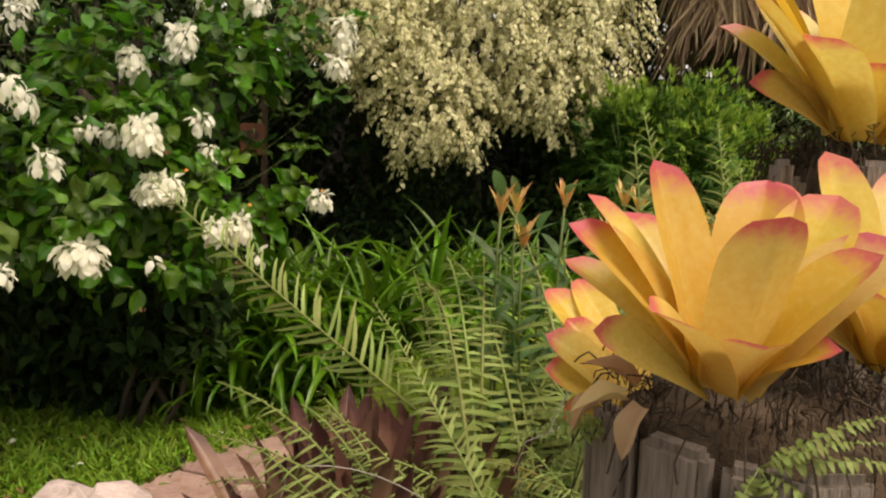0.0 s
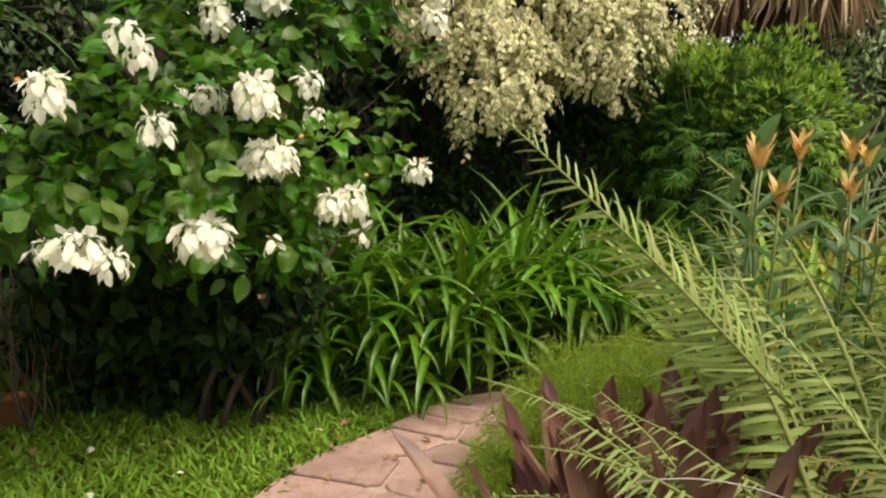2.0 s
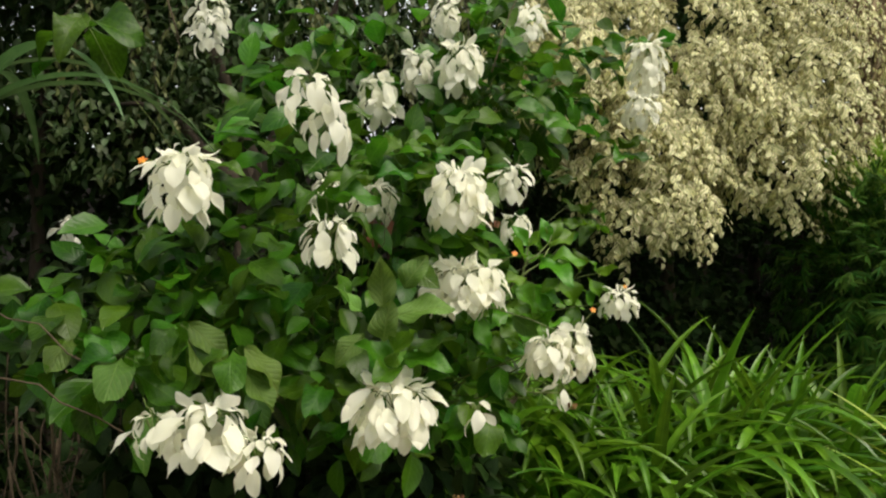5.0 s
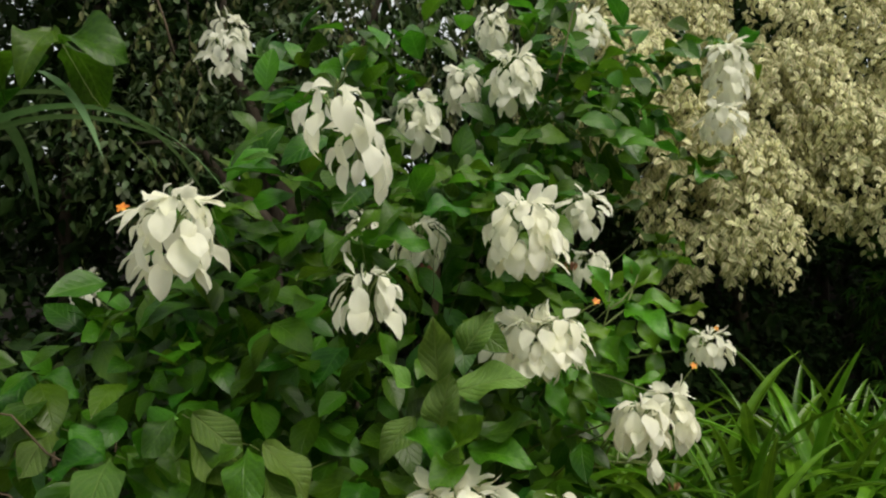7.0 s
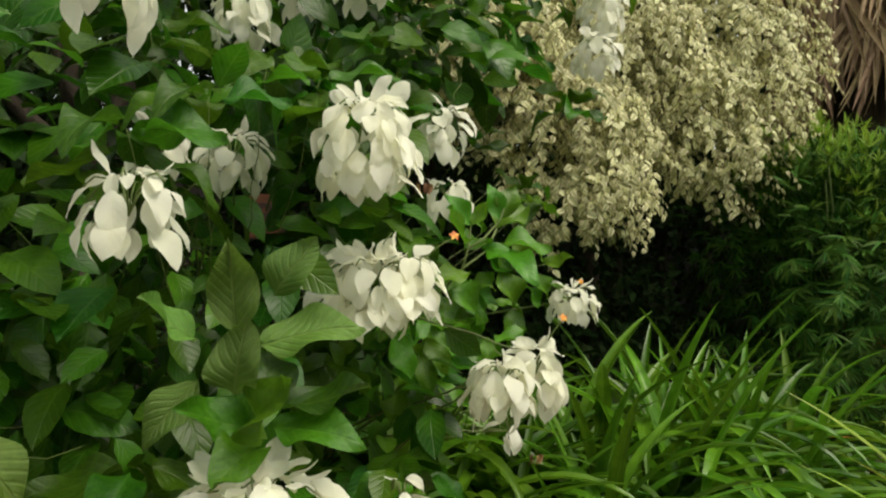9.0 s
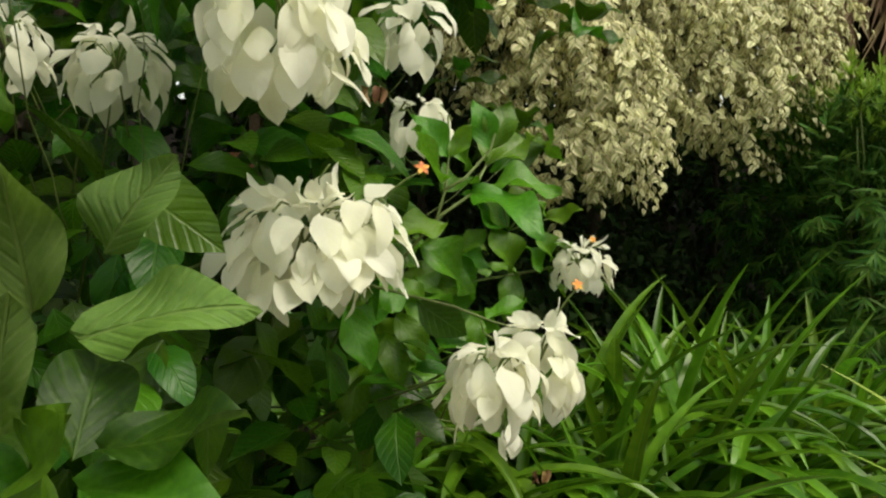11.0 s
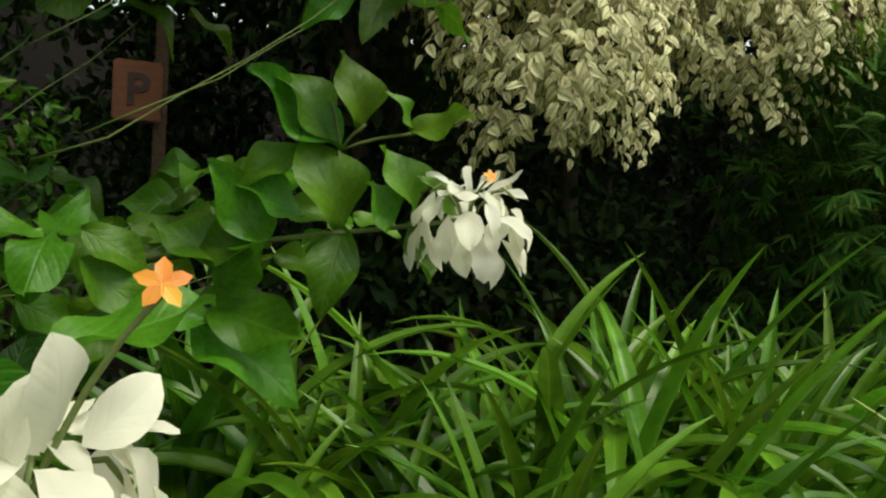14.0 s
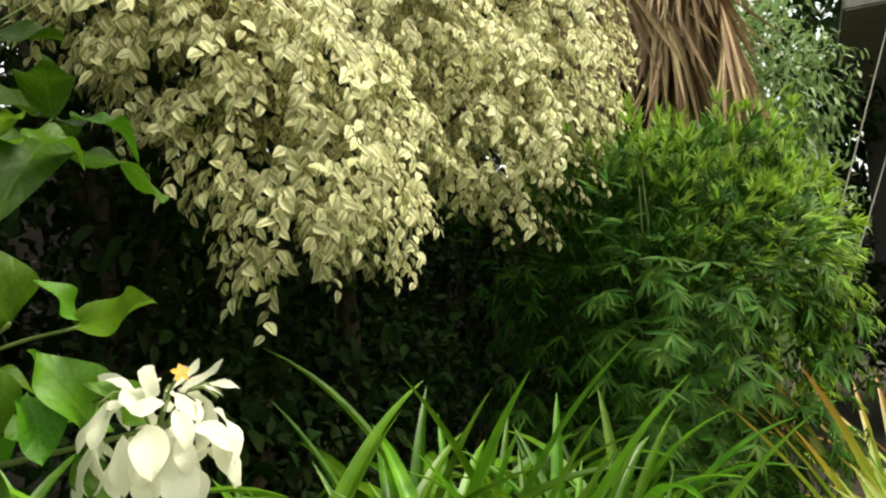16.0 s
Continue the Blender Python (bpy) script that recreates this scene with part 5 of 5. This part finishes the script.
def heliconia(place, tall, seed, flower=True):
    r = np.random.default_rng(seed)
    ob = thing("heliconia", place, "slender heliconia with pointed grey-green leaves and orange bracts" if flower else "slender heliconia stem with pointed grey-green leaves", "heliconia", "heliconias behind the ferns")
    top = (r.uniform(-0.06, 0.06), r.uniform(-0.06, 0.06), tall)
    line = arc((0, 0, 0), top, 0, 8, 0.006, seed)
    child("stem", tubes("stem", [(line, 0.0045)], STEM, 6), ob)
    for k in range(16):
        a = k * 2.4 + r.uniform(-0.3, 0.3)
        p = np.array(line[min(8, 3 + k // 3)]) + np.array((0, 0, 0.03 * (k % 2)))
        child("leaf", heli_leaf, ob, blade_pose(p, (math.cos(a) * 0.8, math.sin(a) * 0.8, r.uniform(0.5, 1.4)), (0, 0, 1), r.uniform(0.14, 0.22)))
    if flower:
        for k in range(9):
            a = k * 2.4
            child("bract", heli_bract, ob, blade_pose(np.array(top) + np.array((0, 0, 0.006 * k - 0.02)), (math.cos(a) * 0.55, math.sin(a) * 0.55, 1.1 - 0.06 * k), (0, 0, 1), r.uniform(0.07, 0.105)))


v, q, u = leaf(1, 0.2, 8, 1, 0.5, 0.2, 0.03, 0.4, 0.1, 0.9, 5)
heli_leaf = mesh_of("leaf", v, q, HELICONIA, u)
v, q, u = leaf(1, 0.24, 6, 1, -0.1, 0.3, 0.02, 0.35, 0.5, 1.0, 6)
heli_bract = mesh_of("bract", v, q, HELI_BRACT, u)
for k, (x, y, tall, fl) in enumerate(((0.12, 2.13, 1.48, 1), (0.22, 2.20, 1.48, 1), (0.34, 2.24, 1.50, 1), (0.25, 2.14, 1.37, 1), (0.62, 2.35, 1.50, 1), (0.76, 2.40, 1.48, 1), (0.55, 2.30, 1.38, 1), (0.98, 2.40, 1.40, 1), (0.46, 2.35, 1.36, 0),
                                      (0.84, 2.55, 1.42, 0), (0.70, 2.28, 1.34, 0), (0.36, 2.40, 1.36, 0), (0.16, 2.30, 1.34, 0), (0.92, 2.28, 1.3, 0))):
    heliconia((x, y, 0), tall, 80 + k, bool(fl))


def dry_stalk(pts, seed):
    ob = new("dry_stalk", tubes("dry_stalk", [(pts, 0.0016)], ROPE, 4))
    tagged(ob, "thin pale dried stalk bowed over the bromeliads", "stalk", "dry stalks in the bed")


dry_stalk(arc((-0.62, 1.62, 0.0), (-0.42, 1.42, 0.86), 0.02, 6) + arc((-0.42, 1.42, 0.87), (0.02, 1.3, 0.78), 0.06, 8), 1)
dry_stalk(arc((0.3, 1.5, 0.0), (0.12, 1.22, 0.95), 0.0, 4) + arc((0.11, 1.21, 0.97), (0.28, 1.15, 1.28), 0.0, 6, 0.012, 4), 2)
dry_stalk(arc((0.6, 1.8, 0.0), (0.5, 1.3, 1.0), 0.0, 4) + arc((0.5, 1.29, 1.02), (0.18, 1.2, 1.06), 0.03, 6, 0.01, 5), 3)

# ---- pot, twigs and low plants left of the lawn ----
def potted_plant(place):
    ob = thing("potted_plant", place, "terracotta pot with a broad-leaved green plant on the lawn", "potted plant")
    prof, n = [(0.0, 0.0), (0.085, 0.0), (0.12, 0.19), (0.135, 0.19), (0.138, 0.235), (0.118, 0.235), (0.11, 0.20)], 24
    verts = [(math.cos(2 * math.pi * k / n) * r, math.sin(2 * math.pi * k / n) * r, z) for r, z in prof for k in range(n)]
    faces = [(i * n + k, i * n + (k + 1) % n, (i + 1) * n + (k + 1) % n, (i + 1) * n + k) for i in range(len(prof) - 1) for k in range(n)]
    child("pot", mesh_of("pot", verts, faces, CLAY), ob)
    child("soil", mesh_of("soil", [(math.cos(2 * math.pi * k / 16) * 0.114, math.sin(2 * math.pi * k / 16) * 0.114, 0.205) for k in range(16)], [tuple(range(16))], SOIL), ob)
    for k in range(9):
        a = k * 2.4
        child("leaf", big_leaves[k % 4][0], ob, blade_pose((math.cos(a) * 0.03, math.sin(a) * 0.03, 0.20), (math.cos(a), math.sin(a), 0.9 - 0.1 * k), (0, 0, 1), 0.20))


potted_plant((-2.9, 3.98, 0))


def broadleaf(place, n, size, seed):
    r = np.random.default_rng(seed)
    ob = thing("broad_leaved_plant", place, "low plant with broad glossy green leaves", "plant", "low plants by the lawn")
    for k in range(n):
        a = k * 2.4 + r.uniform(-0.3, 0.3)
        way = np.array((math.cos(a), math.sin(a), r.uniform(0.3, 1.6)))
        h = r.uniform(0.02, 0.22)
        child("leaf", big_leaves[k % 4][0], ob, blade_pose((math.cos(a) * 0.06, math.sin(a) * 0.06, h), way, (0, -0.3, 1), size * r.uniform(0.7, 1.1)))
    child("stem", tubes("stem", [([(0, 0, 0), (0.01, 0, 0.3)], 0.008)], STEM, 5), ob)


broadleaf((-3.25, 3.5, 0), 14, 0.15, 1)
broadleaf((-3.3, 3.9, 0), 14, 0.16, 2)
broadleaf((-2.75, 3.98, 0), 10, 0.13, 3)
broadleaf((-1.62, 4.22, 0), 16, 0.15, 4)
broadleaf((-1.30, 4.42, 0), 18, 0.17, 5)


def dry_twigs(place, seed):
    r = np.random.default_rng(seed)
    lines = []
    for k in range(11):
        a = r.uniform(0, 6.28)
        foot = np.array((r.normal(0, 0.10), r.normal(0, 0.06), 0))
        end = foot + np.array((math.cos(a) * r.uniform(0.05, 0.45), math.sin(a) * 0.2, r.uniform(0.5, 1.25)))
        lines.append((arc(foot, end, r.uniform(-0.02, 0.08), 6, 0.02, k), r.uniform(0.002, 0.006)))
        for j in range(3):
            m = foot * 0.4 + end * 0.6
            lines.append((arc(m, m + r.normal(0, 0.16, 3), 0.04, 4, 0.012, k * 5 + j), 0.0016))
    ob = new("dry_twig_bundle", tubes("dry_twig_bundle", lines, BARK_DRY, 4))
    ob.matrix_basis = pose(*place)
    tagged(ob, "dry brown leafless twigs standing in the shade", "twigs", "dry twigs", "stuff")


dry_twigs((-2.72, 3.85, 0), 1)
dry_twigs((-3.05, 4.1, 0), 2)

# ---- sign with the letter ----
def letter_sign(place, turn):
    ob = thing("letter_sign", place, "orange-brown wooden board with a dark letter P on a stake", "sign", turn=turn)
    child("board", box_mesh("board", (0.25, 0.03, 0.33), SIGN_WOOD, 0.012), ob, pose(0, 0, 1.86))
    child("stake", box_mesh("stake", (0.07, 0.06, 2.3), FIBRE, 0.008), ob, pose(0.12, 0.046, 1.15))
    cu = bpy.data.curves.new("letter", "FONT")
    cu.body, cu.size, cu.align_x, cu.align_y, cu.extrude, cu.offset = "P", 0.24, "CENTER", "CENTER", 0.003, 0.006
    cu.materials.append(BLACK_PAINT)
    child("letter", cu, ob, pose(0, -0.018, 1.86, 90, 0, 0))


letter_sign((-1.93, 7.2, 0), 12)

# ---- trees and shrubs all round ----
def leafy(name, place, label, category, blobs, n, size, mat, seed, limbs=True, width=0.45, group="", hang=0.3):
    """A tree or shrub: a forking trunk and a crown of separate leaves."""
    r = np.random.default_rng(seed)
    ob = thing(name, place, label, category, group)
    p, d = in_blobs(blobs, n)
    p = p[p[:, 2] > 0.05]
    n = len(p)
    d = d[:n]
    shapes = [leaf(1, width * w, 4, 1, dr, 0.15, 0.05, 0.4, 0.05, 0.9, seed + i) for i, (w, dr) in enumerate(((1.0, 0.4), (1.15, 0.2), (0.85, 0.6)))]
    ways = d * 0.5 + r.normal(0, 0.7, (n, 3)) - np.array((0, 0, hang))
    ups = np.array((0, -0.3, 1.0)) + r.normal(0, 0.45, (n, 3))
    child("crown", scatter("crown", shapes, p, ways, ups, r.uniform(size * 0.65, size * 1.25, n), mat), ob, kind="stuff")
    if limbs:
        tall = max(c[2] for c, _ in blobs)
        lines = [(arc((0, 0, 0), (0.05, 0.0, tall * 0.55), 0, 6, 0.03, seed), [0.07, 0.064, 0.058, 0.052, 0.047, 0.042, 0.036])]
        for k, (c, _) in enumerate(blobs):
            lines.append((arc((0.05, 0, tall * 0.5), c, 0.1, 6, 0.04, seed + k), [0.05, 0.042, 0.035, 0.028, 0.02, 0.014, 0.008]))
        child("trunk", tubes("trunk", lines, BARK, 7), ob)
    return ob


BELT = [((0, 0, 0.9), (1.1, 0.55, 0.9)), ((-0.4, 0.1, 2.3), (0.95, 0.6, 0.9)), ((0.5, 0.1, 2.7), (0.9, 0.6, 0.8)), ((0.0, 0.2, 3.9), (1.1, 0.7, 0.9)), ((0.3, 0.3, 5.0), (1.1, 0.8, 0.8))]
belt = leafy("background_shrub", (-4.2, 6.0, 0), "tall dark green shrub, deep shade put into its leaf colour", "shrub", BELT, 5200, 0.13, SHADE, 7, group="dark shrubs behind the flowers")
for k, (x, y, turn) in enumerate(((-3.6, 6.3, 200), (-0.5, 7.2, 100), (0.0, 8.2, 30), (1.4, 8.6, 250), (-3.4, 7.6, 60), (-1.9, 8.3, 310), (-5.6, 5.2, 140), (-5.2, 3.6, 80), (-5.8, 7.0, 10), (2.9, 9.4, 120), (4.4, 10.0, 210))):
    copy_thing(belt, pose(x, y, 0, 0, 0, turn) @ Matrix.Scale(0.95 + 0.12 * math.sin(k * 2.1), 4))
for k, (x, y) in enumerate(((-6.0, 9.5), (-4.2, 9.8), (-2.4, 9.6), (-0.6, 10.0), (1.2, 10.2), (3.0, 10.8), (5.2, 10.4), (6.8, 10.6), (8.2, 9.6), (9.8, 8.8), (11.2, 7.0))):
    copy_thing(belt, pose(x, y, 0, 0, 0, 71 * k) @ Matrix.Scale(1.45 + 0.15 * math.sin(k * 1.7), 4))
leafy("light_shrub", (-2.45, 6.9, 0), "light green leafy shrub catching the light among dark ones", "shrub", [((0, 0, 1.55), (0.34, 0.3, 0.3)), ((-0.3, 0, 1.2), (0.4, 0.3, 0.4)), ((0.1, 0, 0.7), (0.3, 0.3, 0.6))], 900, 0.085, MUSSAENDA, 33, hang=0.1)
leafy("background_tree", (-2.6, 5.3, 0), "dusky green tree with small leaves and hanging sprays", "tree", [((0, 0, 2.9), (0.9, 0.5, 0.6)), ((-0.7, -0.2, 2.4), (0.6, 0.4, 0.5)), ((0.7, 0, 3.4), (0.8, 0.5, 0.5)), ((-0.5, -0.1, 3.8), (0.9, 0.5, 0.5))], 3600, 0.065, FAR_LEAF, 17, group="small trees behind the flowers", hang=0.6)
leafy("background_tree", (-0.8, 6.9, 0), "dusky green tree with small leaves and hanging sprays", "tree", [((0, 0, 2.7), (0.7, 0.45, 0.5)), ((-0.6, -0.1, 3.3), (0.7, 0.4, 0.5)), ((0.3, 0, 3.7), (0.7, 0.4, 0.5))], 2600, 0.06, FAR_LEAF, 18, group="small trees behind the flowers", hang=0.6)
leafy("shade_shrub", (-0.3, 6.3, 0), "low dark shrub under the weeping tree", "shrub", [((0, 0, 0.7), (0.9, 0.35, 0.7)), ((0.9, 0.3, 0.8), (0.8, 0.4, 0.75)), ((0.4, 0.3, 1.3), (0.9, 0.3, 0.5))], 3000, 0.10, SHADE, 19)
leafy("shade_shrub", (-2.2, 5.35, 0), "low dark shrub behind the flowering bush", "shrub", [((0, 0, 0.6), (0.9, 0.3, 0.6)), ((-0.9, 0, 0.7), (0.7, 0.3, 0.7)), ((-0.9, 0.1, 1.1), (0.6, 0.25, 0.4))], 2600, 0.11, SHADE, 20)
# Added dark leaves: they paint the shaded hollow under the bush.
leafy("shade_shrub", (-1.95, 4.05, 0), "undergrowth added beneath the flowering bush, dark-leaved in place of shade", "shrub", [((0, 0.1, 0.42), (0.55, 0.28, 0.42)), ((-0.6, 0.15, 0.45), (0.5, 0.28, 0.42)), ((0.35, -0.25, 0.72), (0.45, 0.25, 0.28)), ((-0.4, -0.25, 0.75), (0.5, 0.25, 0.28))], 2400, 0.12, SHADE, 34, limbs=False)
# Added to cover lit soil: its dark leaf colour stands for shade.
leafy("shade_shrub", (-3.3, 4.9, 0), "low near-black shrub added where shade lies behind the lawn", "shrub", [((0, 0, 0.6), (0.9, 0.35, 0.65)), ((0.9, -0.1, 0.5), (0.7, 0.3, 0.55)), ((-0.7, -0.3, 0.9), (0.7, 0.4, 0.9))], 2800, 0.11, SHADE, 26)
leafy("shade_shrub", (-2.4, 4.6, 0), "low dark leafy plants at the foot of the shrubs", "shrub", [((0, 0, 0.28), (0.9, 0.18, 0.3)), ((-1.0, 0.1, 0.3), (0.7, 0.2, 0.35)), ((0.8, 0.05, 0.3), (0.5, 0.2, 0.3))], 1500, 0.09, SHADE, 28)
# Added out of view: this crown only casts shade on the bush's left.
leafy("overhanging_tree", (-4.6, 2.4, 0), "unseen tree crown added overhead to shade the bush's left side", "tree", [((1.2, 0.2, 3.6), (1.1, 1.0, 0.5)), ((0.2, 0.0, 3.9), (1.0, 1.0, 0.6)), ((2.0, 0.4, 4.0), (0.9, 0.9, 0.45))], 3000, 0.13, SHADE, 31)
leafy("bamboo_shrub", (4.5, 7.5, 0), "loose grey-green bamboo with drooping narrow leaves", "bamboo", [((0, 0, 2.2), (0.9, 0.7, 1.0)), ((0.5, 0.2, 3.4), (0.9, 0.7, 0.9)), ((-0.4, 0.2, 3.9), (0.8, 0.7, 0.9)), ((0.2, 0.2, 1.2), (0.6, 0.5, 0.8))], 7600, 0.12, BAMBOO, 21, True, 0.26, hang=0.7)
leafy("background_tree", (7.6, 11.0, 0), "tall far tree with a loose green crown", "tree", [((0, 0, 4.5), (2.0, 1.2, 1.2)), ((1.4, 0, 3.6), (1.4, 1.0, 0.9)), ((-1.2, 0.3, 5.6), (1.6, 1.0, 1.0))], 3600, 0.15, FAR_LEAF, 22, hang=0.5)
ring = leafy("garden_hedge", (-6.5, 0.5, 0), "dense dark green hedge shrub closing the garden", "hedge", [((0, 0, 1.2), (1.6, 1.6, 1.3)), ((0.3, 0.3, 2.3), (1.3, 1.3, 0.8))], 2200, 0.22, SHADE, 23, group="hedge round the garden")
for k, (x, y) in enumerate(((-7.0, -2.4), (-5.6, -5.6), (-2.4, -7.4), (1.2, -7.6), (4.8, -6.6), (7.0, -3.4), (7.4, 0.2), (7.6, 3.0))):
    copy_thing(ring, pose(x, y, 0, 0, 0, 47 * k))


def vines():
    lines, places, ways = [], [], []
    for k in range(46):
        x, y = rng.uniform(-3.4, -0.8), rng.uniform(4.6, 5.6)
        z = rng.uniform(3.0, 3.9)
        line = arc((x, y, z), (x + rng.normal(0, 0.25), y + rng.normal(0, 0.1), z - rng.uniform(0.5, 1.3)), 0.0, 8, 0.03, k)
        lines.append((line, 0.0022))
        for j in range(34):
            t = rng.uniform(0.2, 0.999) * 8
            i = int(t)
            places.append(np.array(line[i]) * (1 - t + i) + np.array(line[i + 1]) * (t - i))
            ways.append((rng.normal(0, 0.5), rng.normal(0, 0.5), -1))
    ob = thing("hanging_vine", (-2.0, 5.2, 0), "yellow-green vine trailing in strings from the trees", "vine")
    b = np.array((-2.0, 5.2, 0))
    child("strand_work", tubes("strand_work", [([tuple(np.array(p) - b) for p in l], r) for l, r in lines], BARK, 3), ob, kind="stuff")
    n = len(places)
    child("foliage", scatter("foliage", [leaf(1, 0.4, 3, 1, 0.3, 0.1, 0, 0.4, 0.1, 0.9)], np.array(places) - b, np.array(ways), rng.normal(size=(n, 3)) + np.array((0, -1, 0.5)), rng.uniform(0.03, 0.065, n), VINE_LEAF), ob, kind="stuff")


vines()


def arching_blades():
    ob = thing("tall_strap_plant", (-2.75, 3.1, 0), "tall grey-green plant with long arching blades", "strap-leaf plant")
    v, q, u = leaf(1, 0.05, 12, 1, 1.2, 0.25, 0, 0.3, 0.6, 0.7, 9)
    me = mesh_of("blade", v, q, HELICONIA, u)
    child("stem", tubes("stem", [(arc((0, 0, 0), (0.05, -0.1, 2.0), 0, 6, 0.01, 2), 0.016)], BARK, 7), ob)
    for k in range(11):
        a = k * 2.4
        child("blade", me, ob, blade_pose((0.05, -0.1, 1.9 + 0.03 * (k % 4)), (math.cos(a), math.sin(a), 0.9), (0, 0, 1), 0.75))


arching_blades()

# ---- veranda beyond the shrub ----
def veranda():
    ob = thing("veranda", (8.8, 6.3, 0.55), "dark timber veranda with red posts and rails", "veranda", turn=-52)
    child("deck", box_mesh("deck", (4.6, 2.6, 0.16), CONCRETE, 0.01), ob, pose(0, 0, 0.92))
    child("plinth", box_mesh("plinth", (4.3, 2.3, 1.39), DARK_WOOD, 0.01), ob, pose(0, 0.1, 0.145))
    child("back_wall", box_mesh("back_wall", (4.6, 0.12, 2.5), DARK_WOOD, 0.01), ob, pose(0, 1.24, 2.25))
    child("roof", box_mesh("roof", (5.4, 3.4, 0.14), ROOFING, 0.02), ob, pose(0, 0, 3.55, -8))
    for k in range(4):
        child("post", box_mesh("post", (0.12, 0.12, 2.5), RED_WOOD, 0.008), ob, pose(-2.1 + 1.4 * k, -1.2, 2.25))
    for z in (1.25, 1.85):
        child("rail", box_mesh("rail", (4.3, 0.06, 0.08), RED_WOOD, 0.006), ob, pose(0, -1.2, z))
    bal = box_mesh("baluster", (0.035, 0.035, 0.56), RED_WOOD, 0.004)
    for k in range(24):
        if k % 8:
            child("baluster", bal, ob, pose(-2.1 + 0.175 * k, -1.2, 1.55))


veranda()
for k, (a, b) in enumerate((((2.72, 6.25, 0.0), (4.28, 5.69, 4.5)), ((2.98, 6.3, 0.0), (4.75, 5.7, 4.5)))):
    tagged(new("guy_rope", tubes("guy_rope", [(arc(a, b, -0.03, 6), 0.005)], ROPE, 6)), "pale taut guy rope running down to the ground", "rope", "guy ropes")
# Added wall, not known here: keeps the gaps between the trees dark.
wall = new("wall_north", box_mesh("wall_north", (34, 0.3, 3.4), DARK_WOOD, 0.01))
wall.matrix_basis = pose(0, 13.0, 1.7)
tagged(wall, "plain dark timber wall added behind the trees to block the horizon", "wall", kind="structure")
